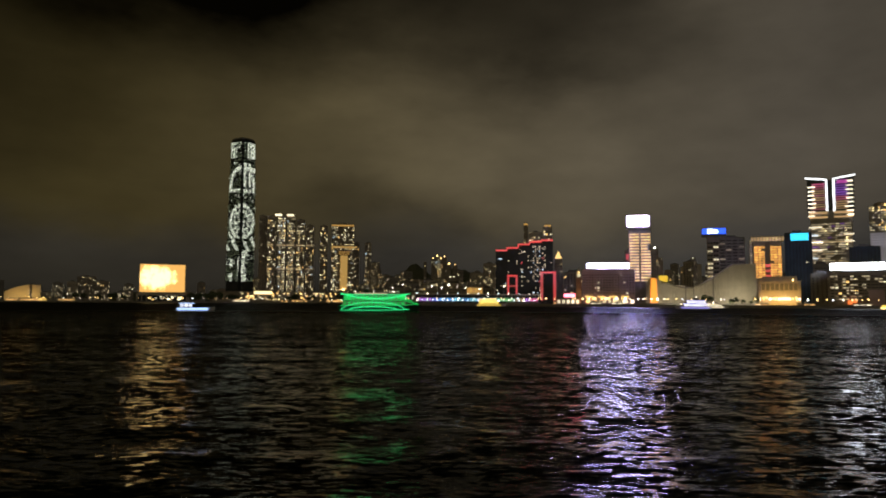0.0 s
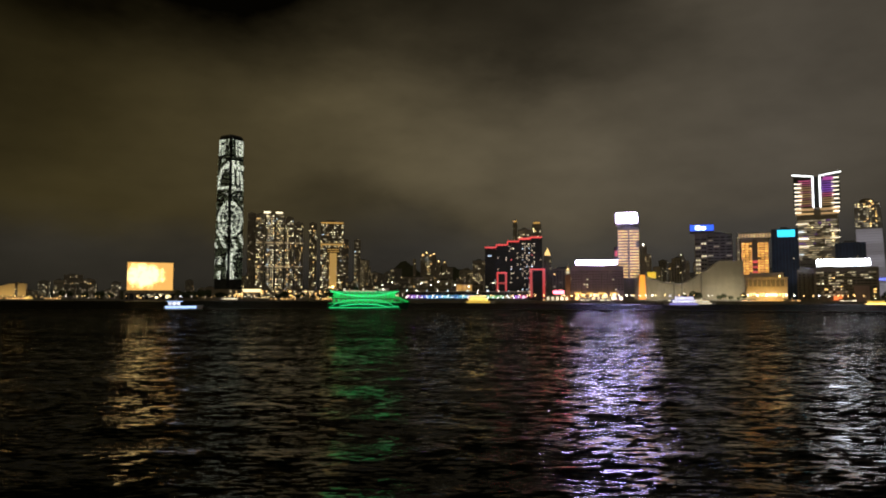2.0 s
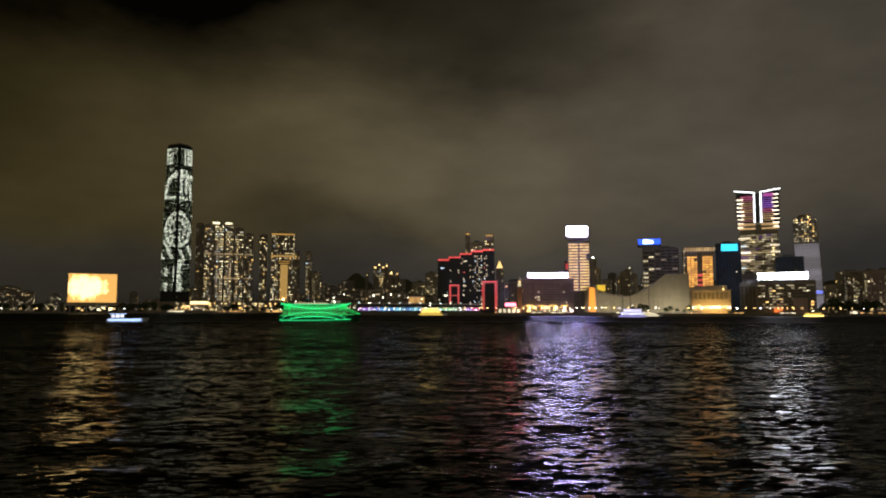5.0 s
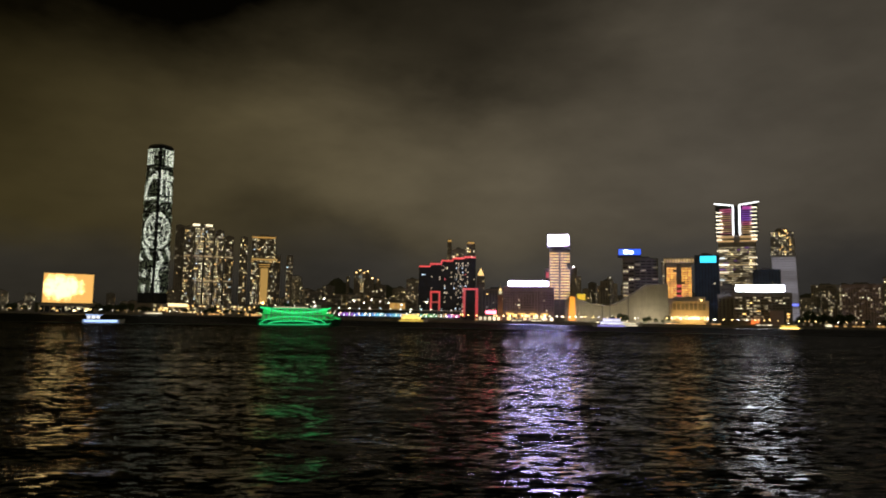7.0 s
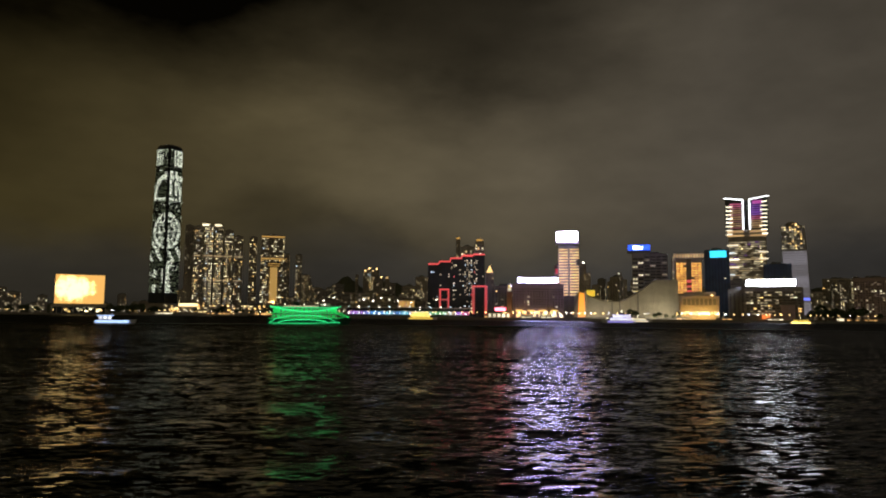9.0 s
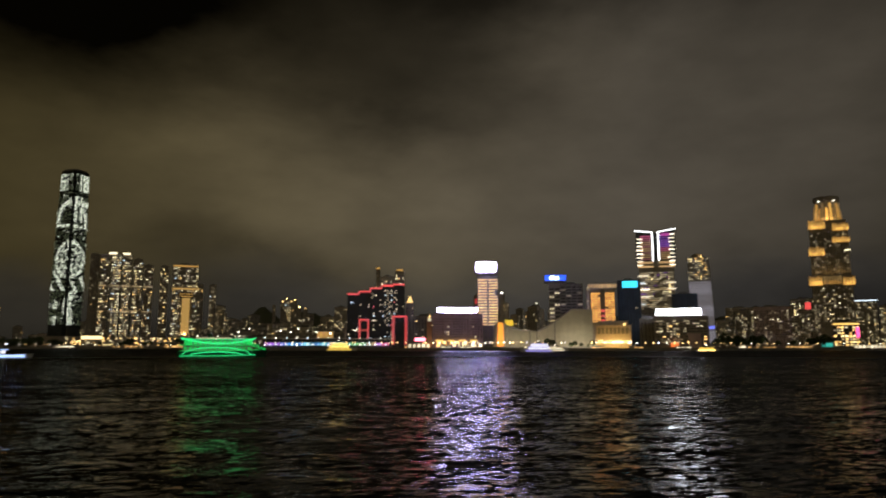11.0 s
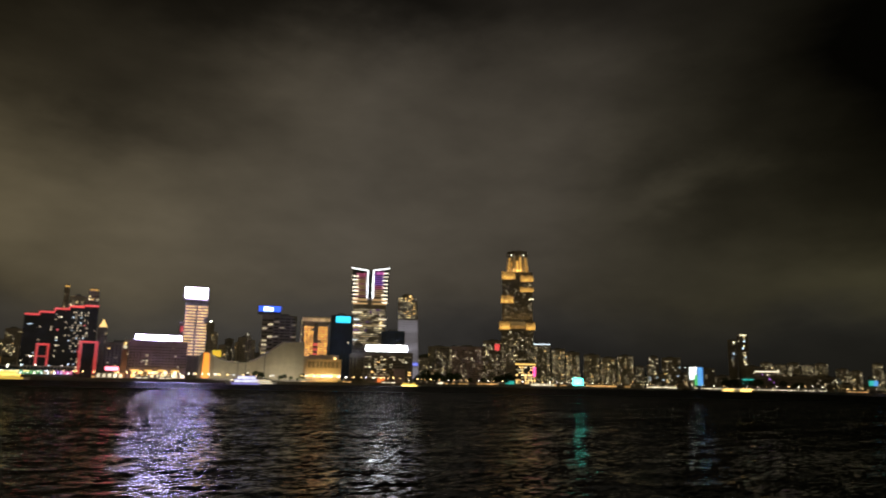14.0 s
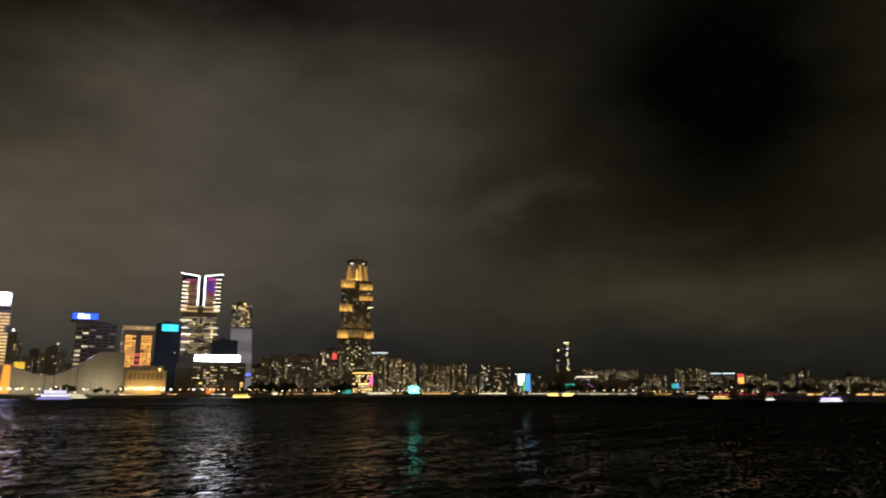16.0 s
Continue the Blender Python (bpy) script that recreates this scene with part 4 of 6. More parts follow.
def sign_hotel():
    b, dist, w, z0, z1 = (13.36, 920, 64.9, 3.0, 47.0)
    top = thing("office_block", site(b, dist), "brown slab block carrying a long white video sign", "office")
    rng = random.Random(71)
    shell(top, w, 26, Z0, z1, BRICK_PURPLE, piers=9)
    facade(top, rng, w, 26, 16, z1 - 3, 3.3, 3.6, 0.05, OFFICE, 60, (0.5, 0.34), 0.9)
    b2, d2, w2, y0, y1 = (13.30, 918, 56.9, 47.6, 57.2)
    for x in range(7):
        xs = -w2 / 2 + (x + 0.5) * w2 / 7
        part("sign_strut", Geo().box(xs - 0.3, xs + 0.3, 0.2, 1.2, z1, y0 + 2), STEEL, top)
    sign_board(top, "video_sign", w2 - 5.4, y0 + 2.2, y1 - 1.9, LED_WHITE, y=-1.2, x=-0.8, label="long blazing white video sign")
    for i in range(4):
        x = -w / 2 + 8 + i * 15
        part("lit_canopy", Geo().box(x - 4.5, x + 4.5, -3, 0, Z0 + 9, Z0 + 10.5), GOLD_MID, top)
    for i in range(26):
        ob = part("window", pane_mesh(3.0, 3.0, rng.choice([WARM, AMBER, WHITE, DIM])), WARM, top)
        ob.location = (rng.uniform(-w / 2 + 2, w / 2 - 2), -0.6, rng.choice([5, 9]))


sign_hotel()


def strip_tower(b, dist, w, z0, z1, material, label, gap=3.3, centre=0.12, cols=0, wall=None, seed=0, fill=0.6):
    """A hotel or office tower whose floors show as bright strips either side of a dark stair core."""
    top = thing("strip_lit_tower", site(b, dist), label, "tower")
    shell(top, w, max(18, w * 0.7), Z0, z1, wall or TILE_CREAM, piers=0)
    rng = random.Random(seed + 90)
    n = int((z1 - z0 - 3) / gap)
    for i in range(n):
        z = z0 + 1.5 + i * gap
        for side in (-1, 1):
            a0, a1 = (centre * w / 2) * side, (w / 2 - 0.8) * side
            lo, hi = min(a0, a1), max(a0, a1)
            pieces = 3
            for p in range(pieces):
                if rng.random() < 0.02:
                    continue
                q0, q1 = lo + (hi - lo) * p / pieces + 0.15, lo + (hi - lo) * (p + 1) / pieces - 0.15
                part("lit_floor", Geo().box(q0, q1, -0.3, 0.1, z, z + gap * fill), material, top)
    part("stair_core", Geo().box(-centre * w / 2 * 0.8, centre * w / 2 * 0.8, -0.7, 0, Z0, z1), CONCRETE_DARK, top)
    return top


STRIP_CREAM = glow("cream_floor_strip", (1.0, 0.63, 0.17), 0.95, 0.45)
STRIP_ORANGE = glow("orange_floor_strip", (1.0, 0.46, 0.09), 1.35, 0.45)


def sign_tower():
    b, dist, w, z0, z1 = (15.83, 1050, 31.3, 35.2, 109.9)
    top = strip_tower(b, dist, w, z0, z1, STRIP_CREAM, "tall slab of cream lit floors carrying a white video sign", gap=4.2, centre=0.07, seed=1, fill=0.5, wall=GRANITE)
    b2, d2, w2, y0, y1 = (15.69, 1049, 33.9, 114.0, 133.5)
    for x in (-12, -4, 4, 12):
        part("sign_strut", Geo().box(x - 0.4, x + 0.4, 1, 2, z1, y0 + 3), STEEL, top)
    part("sign_back", Geo().box(-w2 / 2 - 2, w2 / 2 - 2, 0.4, 14, y0, y1 - 1), CONCRETE_DARK, top)
    sign_board(top, "video_sign", w2 - 5.2, y0 + 3.6, y1 - 2.0, LED_WHITE, y=-1.5, x=-2.4, label="blazing white rooftop video sign")


sign_tower()
mg = (14.86, 1100, 5.2, 71.9, 82.4)
tower("office_tower", "narrow dark tower with a red sign", "tower", mg[0] + 0.2, 1110, 14, Z0, mg[4] + 3, lit=0.06, seed=44, singles=20)
ms = thing("shop_sign", site(mg[0], 1104), "small red rooftop sign on a narrow tower", "sign")
sign_board(ms, "sign_face", mg[2] * 0.7, mg[3], mg[4] - 2, RED_SOFT, y=4.5)


# ---- the cultural centre: tiled walls swept up like a sail ----
def sail_hall():
    top = thing("concert_hall", site(20.0, 880), "windowless cream tiled hall with a swept concave roof", "concert hall")
    k = 880 * math.tan(radians(1.0))

    def crest(b):
        """Height of the roof edge along the bearing."""
        if b < 18.4:
            return 33 - 8.0 * (b - 16.9) / 1.5 if b > 16.9 else 33.0
        if b < 22.5:
            return 23.2 + 27 * max(0.0, (b - 19.6) / 2.9) ** 1.35 + 1.8 * max(0.0, (19.6 - b) / 1.2)
        return 50.5
    edges = list(np.linspace(16.95, 24.25, 32))
    for b0, b1 in zip(edges, edges[1:]):
        x0, x1 = (b0 - 20) * k, (b1 - 20) * k
        g = Geo()
        g.prism([(x0 + 0.06, 0, Z0 + 2), (x1 - 0.06, 0, Z0 + 2), (x1 - 0.06, 30, Z0 + 2), (x0 + 0.06, 30, Z0 + 2)],
                [(x0 + 0.06, 0.6, crest(b0)), (x1 - 0.06, 0.6, crest(b1)), (x1 - 0.06, 30, crest(b1) + 2), (x0 + 0.06, 30, crest(b0) + 2)])
        part("wall_panel", g, TILE_CREAM, top)
    for b in (19.2, 21.2):
        part("joint_fin", Geo().box((b - 20) * k - 0.5, (b - 20) * k + 0.5, -0.8, 0, Z0 + 2, crest(b) + 0.5), GRANITE, top)
    part("plinth", Geo().box((16.3 - 20) * k, (24.4 - 20) * k, -6, 0, Z0, Z0 + 2.2), GRANITE, top)
    x0, x1 = (16.2 - 20) * k, (17.35 - 20) * k
    part("end_wall", Geo().prism([(x0, -3, Z0 + 2), (x1, -3, Z0 + 2), (x1, -0.5, Z0 + 2), (x0, -0.5, Z0 + 2)], [(x0 + 6, -3, 35.5), (x1 - 3, -3, 35.5), (x1, -0.5, 31), (x0 + 1, -0.5, 30)]), TILE_CREAM, top)
    x0, x1 = (16.55 - 20) * k, (17.1 - 20) * k
    part("lit_banner", Geo().prism([(x0, -4, Z0 + 2.2), (x1, -4, Z0 + 2.2), (x1, -3.1, Z0 + 2.2), (x0, -3.1, Z0 + 2.2)], [(x0 + 1.6, -4, 35), (x1 - 1.0, -4, 34), (x1 - 1.0, -3.1, 34), (x0 + 1.6, -3.1, 35)]), ORANGE, top, "glowing orange banner on the end wall")


sail_hall()


for bb, e in ((18.0, 2700), (20.3, 2900), (22.6, 3600), (23.7, 3000)):
    wash_light("facade_floodlight", bb, 858, 5.0, Vector(site(bb, 880, 24).translation), e, 26, (1.0, 0.88, 0.58))

yw = thing("roadside_screen", site(17.55, 930), "yellow lit screen on a low tower beside the hall", "screen")
part("stand", Geo().box(-3, 3, 0.5, 4, Z0, 37), CONCRETE_DARK, yw)
sign_board(yw, "screen_face", 10.5, 32, 40, SCREEN_YELLOW, y=-0.6, label="glowing yellow screen")

# ---- blue-sign office, its neighbour, the orange hotel and the cyan-sign block ----
bb = tower("office_tower", "slim dark tower under a blue and white rooftop sign", "tower", 21.24, 1250, 18.7, 3.0, 117.5, lit=0.42, floor=7, bay=9, colours=[(WARM, 1), (WHITE, 0.6), (DIM, 3), (FAINT, 3)], seed=51, singles=60, pane=(0.85, 0.4))
sg = (21.44, 1249, 40.2, 117.3, 131.0)
LED_SIGNWHITE = glow("blue_white_sign_light", (0.70, 0.88, 1.0), 5.0, 0.1, True)
sign_board(bb, "rooftop_sign", sg[2] * 0.92, sg[3] + 4, sg[4], LED_BLUE, y=-1.2, x=2, label="blue glowing rooftop sign")
part("sign_lettering", Geo().box(-8, 0, -2.0, -1.25, sg[3] + 5.5, sg[4] - 1.5), LED_SIGNWHITE, bb, "plain white bars of the rooftop sign")
part("sign_lettering", Geo().box(1.5, 8, -2.0, -1.25, sg[3] + 5.5, sg[4] - 3.0), LED_SIGNWHITE, bb, "plain white bars of the rooftop sign")
part("sign_frame", Geo().box(-18, 21, -0.4, 6, sg[3] - 1.0, sg[3] + 3.6), STEEL, bb)
tower("office_tower", "dark office block with broad lit floors", "tower", 22.59, 1230, 38.1, 3.0, 112.1, lit=0.26, floor=5, bay=8.5, colours=[(WARM, 1.2), (WHITE, 0.2), (DIM, 6), (FAINT, 4)], seed=52, singles=60, pane=(0.9, 0.3), wall=GRANITE)


def orange_hotel():
    b, dist, w, z0, z1 = (24.84, 1020, 44.0, 3.0, 94.9)
    top = strip_tower(b + 0.2, dist, w * 0.78, 38, z1 - 9, STRIP_ORANGE, "hotel of orange lit floors with a dark centre bay", gap=3.3, centre=0.2, seed=2, fill=0.58)
    part("crown", Geo().box(-w * 0.46, w * 0.44, -1, 24, z1 - 8, z1), TILE_CREAM, top)
    for i in range(11):
        x = -w * 0.42 + i * w * 0.084
        part("crown_window", Geo().box(x - 1.2, x + 1.2, -1.3, -0.95, z1 - 6.5, z1 - 1.5), STRIP_CREAM_DIM, top)
    part("side_wing", Geo().box(-w * 0.52, -w * 0.40, 2, 24, Z0, z1 - 6), CONCRETE_DARK, top)
    for z in (40, 47, 54):
        part("red_panel", Geo().box(-3.0, 3.0, -1.4, -0.8, z, z + 3.2), LED_REDPANEL, top)
    for x in (-11.5, -6.6, 6.6, 11.5):
        part("pier", Geo().box(x - 0.35, x + 0.35, -0.9, 0, 38, z1 - 9), TILE_CREAM, top)
    for f in range(16):
        part("wing_window", Geo().box(-w * 0.48, -w * 0.44, 1.7, 2.1, 40 + f * 3.2, 41.5 + f * 3.2), FAINT if f % 3 else DIM, top)
    b2, d2, w2, y0, y1 = (25.76, 980, 48.4, 3.0, 32.8)
    pod = thing("hotel_podium", site(b2, d2), "low cream podium washed with golden light", "podium")
    part("wall", Geo().box(-w2 / 2, w2 / 2, 0, 30, Z0, y1), TILE_CREAM, pod)
    part("cornice", Geo().box(-w2 / 2 - 0.6, w2 / 2 + 0.6, -1, 30, y1, y1 + 1.2), TILE_CREAM, pod)
    part("string_course", Geo().box(-w2 / 2 - 0.3, w2 / 2 + 0.3, -0.7, 0, y1 * 0.62, y1 * 0.62 + 1), TILE_CREAM, pod)
    for i in range(13):
        x = -w2 / 2 + (i + 0.5) * w2 / 13
        part("arch_lamp", Geo().ball(x, -1.2, Z0 + 8 + (i % 3) * 0.8, 0.9), LAMP_WARM if i % 3 else LAMP_WHITE, pod)
        part("pilaster", Geo().box(x - 0.5, x + 0.5, -0.6, 0, Z0 + 12, y1 * 0.62), TILE_CREAM, pod)
    part("entrance_light", Geo().box(2, 11, -2, -1, Z0 + 7, Z0 + 10), GOLD_MID_HOT, pod, "bright golden entrance canopy")
    for i in range(9):
        x = -w2 / 2 + 3 + i * (w2 - 6) / 8
        part("column", Geo().prism(ring(0.7, 0.7, y1 * 0.62 + 1, 8, x, -0.9), ring(0.55, 0.55, y1, 8, x, -0.9)), TILE_CREAM, pod)
    # dark granite sheet put in for shade behind the gallery columns
    part("gallery_shade", Geo().box(-w2 / 2 + 2, w2 / 2 - 2, -0.12, 0.1, y1 * 0.62 + 2, y1 - 2), GRANITE, pod)
    part("upper_storey", Geo().box(-w2 / 2 + 4, w2 / 2 - 4, 4, 28, y1 + 1.2, y1 + 7), TILE_CREAM, pod)
    part("corner_lamp", Geo().ball(w2 * 0.32, -1.2, y1 + 2.2, 0.9), LAMP_WARM, pod)


STRIP_CREAM_DIM = glow("dim_cream_window", (1.0, 0.66, 0.30), 0.5, 0.5)
LED_REDPANEL = glow("dim_red_panel", (1.0, 0.10, 0.10), 0.6, 0.3)
wash_light("facade_floodlight", 25.76, 962, 6.0, Vector(site(25.76, 980, 18).translation), 9500, 44, (1.0, 0.56, 0.13))
orange_hotel()
cy = tower("office_tower", "dark blue glass block under a cyan rooftop sign", "tower", 27.09, 1200, 36.8, 3.0, 113.9, lit=0.02, colours=OFFICE, wall=GLASS_BLUE, seed=53, singles=20)
sg = (27.19, 1199, 24.5, 102.6, 113.4)
sign_board(cy, "rooftop_sign", sg[2], sg[3], sg[4], LED_CYAN, y=-1.4, x=2, label="glowing cyan rooftop sign")


# ---- the winged tower with white light tubes ----
def winged_tower():
    b, dist, w, z0, z1 = (29.26, 1585, 88.3, 3.0, 258.6)
    top = thing("winged_tower", site(b, dist), "tall tower with white tubes forming a V and lit fins", "skyscraper")
    rng = random.Random(77)
    bars = (29.14, 1580, 20.4, 191.5, 254.4)
    zb = bars[3]
    low = (29.22, 1585, 77.3, 3.0, 191.9)
    lw = low[2]
    for s, zt in ((-1, z1 + 1.5), (1, z1 + 2.5)):
        inner, outer = 4.9 * s, (w / 2 - 3) * s
        lo, hi = min(inner, outer), max(inner, outer)
        g = Geo().prism([(lo, 0, zb), (hi, 0, zb), (hi, 30, zb), (lo, 30, zb)], [(lo, 0, zt - (6 if s > 0 else 0)), (hi, 0, zt - (0 if s > 0 else 6)), (hi, 30, zt - (0 if s > 0 else 6)), (lo, 30, zt - (6 if s > 0 else 0))])
        part("wing", g, GLASS_DARK, top)
        zi = zt - 6.5
        x = 6.3 * s
        part("light_tube", Geo().box(x - 1.3, x + 1.3, -2.2, -0.4, zb, zi + 1), LED_LINE, top, "white upright light tube")
        part("light_tube", Geo().tube([(x, -1.3, zi + 1), (w / 2 * s, -1.3, zt)], 1.0), LED_LINE, top, "white raking light tube")
    part("wall", Geo().box(-lw / 2 + 2, lw / 2 - 2, 0, 30, Z0, zb), CONCRETE, top)
    # office floors read as thin broken strips with two brighter columns of rooms
    rows, dots = {}, 0
    for f in range(int((zb - 20 - 40) / 4.6)):
        z = 40 + f * 4.6
        x = -lw / 2 + 4
        while x < lw / 2 - 6:
            wd = rng.uniform(3, 12)
            e = min(x + wd, lw / 2 - 4)
            m = pick(rng, [(FAINT, 5), (DIM, 2.4), (BAND_WARM, 1.0), (LED_VIOLET, 0.5), (None, 4)])
            if m:
                rows.setdefault(m.name, (m, Geo()))[1].box(x, e, -0.3, 0.1, z, z + 1.7)
            x = e + 0.8
        for xc in (-16, -10, 8, 14, 25):
            if rng.random() < 0.34:
                ob = part("window", pane_mesh(3.0, 2.2, rng.choice([WARM, DIM, WARM, DIM])), WARM, top)
                ob.location = (xc + rng.uniform(-1.5, 1.5), -0.35, z)
    for m, g in rows.values():
        part("office_strip", g, m, top, kind="stuff")
    part("core_wall", Geo().box(-4.8, 4.8, 0.4, 28, zb, z1 - 5), GLASS_DARK, top)
    for i in range(9):
        z = zb - 10 + i * 8.4
        for s in (-1, 1):
            if z > z1 - 10 and s < 0:
                continue
            wd = rng.uniform(9, 15)
            xo = (w / 2 - 4.5) * s
            part("lit_fin", Geo().box(min(xo, xo - wd * s), max(xo, xo - wd * s), -2.2, 3, z, z + 1.3), FIN_WARM, top, "pale lit sun-shade fin")
    for i, z in enumerate((56, 68, 82, 96, 112, 128, 142, 158)):
        xo = -lw / 2 - 0.5
        wd = rng.uniform(10, 24)
        part("lit_fin", Geo().box(xo, xo + wd, -2.2, 3, z, z + 1.6), LED_INDIGO if i == 1 else (FIN_COOL, FIN_DIM, FIN_WARM)[i % 3], top)
        if i in (2, 5, 6):
            part("lit_fin", Geo().box(lw / 2 - rng.uniform(14, 20), lw / 2 + 0.5, -2.2, 3, z + 1, z + 2.6), FIN_DIM, top)
    for z in (84, 128):
        part("lit_band", Geo().box(-lw / 2 + 24, lw / 2 - 6, -1, 0, z, z + 2.2), BAND_WARM, top)
    for z, hb in ((zb - 6, 4.5), (zb - 14, 3.0)):
        for s in (-1, 1):
            part("lit_band", Geo().box(min(6 * s, 38 * s), max(6 * s, 38 * s), -1, 0, z, z + hb), BAND_GOLDEN2, top, "golden band of lit floors")
    for i in range(12):
        z = zb + 3 + i * 4.6
        part("wing_floor", Geo().box(9, 30, -0.6, 0, z, z + 2.4), (LED_VIOLET if i > 5 else LED_ROSE if i > 3 else FAINT_GOLD), top)
        part("wing_floor", Geo().box(-32, -9, -0.6, 0, z, z + 2.4), (LED_ROSE if i > 9 else FAINT_GOLD if i % 3 else LED_ROSE_DIM), top)
    part("wing_sign", Geo().box(12, 30, -1.0, -0.62, z1 - 13, z1 - 6), LED_MAGENTA_DIM, top, "magenta lit panel")


LED_ROSE_DIM = glow("faint_rose_panes", (0.8, 0.2, 0.3), 0.16, 0.5)
FIN_DIM = glow("dim_fin_light", (1.0, 0.86, 0.62), 1.2, 0.4)
FAINT_GOLD = glow("faint_gold_floor", (1.0, 0.62, 0.26), 0.22, 0.5)
LED_MAGENTA_DIM = glow("magenta_panel_light", (0.75, 0.08, 0.55), 0.5, 0.2)
FIN_WARM = glow("pale_fin_light", (1.0, 0.88, 0.66), 3.0, 0.4)
FIN_COOL = glow("cool_fin_light", (0.75, 0.88, 1.0), 1.8, 0.4)
BAND_GOLDEN2 = glow("golden_floor_band", (1.0, 0.62, 0.26), 0.6, 0.4)
LED_VIOLET = glow("dim_violet_panes", (0.40, 0.10, 0.85), 0.35, 0.5)
LED_ROSE = glow("dim_rose_panes", (0.9, 0.12, 0.35), 0.30, 0.5)
winged_tower()


def billboard_block():
    b, dist, w, z0, z1 = (30.91, 1020, 70.6, 3.0, 45.7)
    top = thing("hotel_block", site(b, dist), "hotel block with lit floors under a long white video sign", "hotel")
    rng = random.Random(83)
    shell(top, w, 26, Z0, z1, GRANITE, piers=10)
    facade(top, rng, w * 0.94, 26, 10, z1 - 1, 3.6, 4.2, 0.50, [(WARM, 1.5), (WHITE, 0.6), (AMBER, 1.0), (DIM, 7)], 130, (0.85, 0.26), 0.3)
    b2, d2, w2, y0, y1 = (30.75, 1018, 62.8, 45.6, 58.3)
    for i in range(6):
        x = -w2 / 2 + (i + 0.5) * w2 / 6
        part("sign_strut", Geo().box(x - 0.3, x + 0.3, 1, 2, z1, y0 + 3), STEEL, top)
    sign_board(top, "video_sign", w2 - 3.4, y0 + 2.8, y1 - 1.3, LED_SILVER, y=-1.4, x=-2.6, label="long blazing silver-white video sign")
    part("dark_wing", Geo().box(w * 0.12, w * 0.36, -3, 0, Z0, Z0 + 20), BRICK_PURPLE, top)
    part("orange_canopy", Geo().box(-w * 0.20, -w * 0.06, -5, -1, Z0 + 2, Z0 + 7), ORANGE_SIGN, top)


ORANGE_SIGN = glow("orange_red_canopy", (1.0, 0.22, 0.04), 1.2, 0.1)
billboard_block()
tower("office_tower", "dim blue glass block behind the video sign", "tower", 31.26, 1250, 40.7, 3.0, 93.0, lit=0.02, colours=OFFICE, wall=GLASS_BLUE, seed=54, singles=20)
tower("low_block", "dark low block beside the winged tower", "building", 28.55, 1040, 26, Z0, 44, lit=0.05, colours=OFFICE, seed=55, singles=30, wall=GRANITE)


def curved_tower():
    b, dist, w, z0, z1 = (32.49, 1450, 46.5, 3.0, 179.8)
    top = thing("curved_tower", site(b, dist), "pale tower with a gently curved flank and golden top floors", "tower")
    rings = []
    for i in range(13):
        t = i / 12
        left = -w * 0.5 + 0.12 * w * (1 - t) ** 1.5
        right = w * 0.34 + w * 0.18 * (1 - t) ** 0.6
        rings.append([(left, 0, Z0 + t * (z1 - Z0)), (right, 0, Z0 + t * (z1 - Z0)), (right, 28, Z0 + t * (z1 - Z0)), (left, 28, Z0 + t * (z1 - Z0))])
    part("wall", Geo().loft(rings), PALE_GLASS, top)
    part("roof_house", Geo().loft([ring(11, 9, z1, 12, -4, 12), ring(11, 9, z1 + 5, 12, -4, 12), ring(6, 5, z1 + 8, 12, -4, 12)]), CONCRETE_DARK, top)
    part("roof_lamp", Geo().ball(3, -0.5, z1 + 1.5, 1.6), LAMP_WARM, top)
    rng = random.Random(88)
    for f in range(10):
        z = z1 - 4 - f * 4.4
        for i in range(9):
            if rng.random() < 0.62:
                ob = part("window", pane_mesh(2.4, 1.5, rng.choice([AMBER, WARM, DIM, DIM, DIM])), WARM, top)
                ob.location = (-w * 0.44 + i * w * 0.095, -0.2, z)
    for f in range(26):
        z = z1 - 52 - f * 4.6
        part("floor_band", Geo().box(-w * 0.47 + 0.004 * w * f, w * 0.40 + 0.0035 * w * f, -0.35, 0.1, z, z + 4.1), PALE_BAND, top)
    part("blue_light", Geo().box(w * 0.2, w * 0.45, -1, -0.4, 40, 44), LED_INDIGO, top)


PALE_GLASS = surface("pale_grey_curtain_wall", (0.42, 0.42, 0.48), 0.35, scale=0.5, var=0.12)
# light on the pale wall, put into faintly glowing bands
PALE_BAND = glow("pale_wall_glow", (0.88, 0.84, 1.0), 0.12, 0.5)
curved_tower()


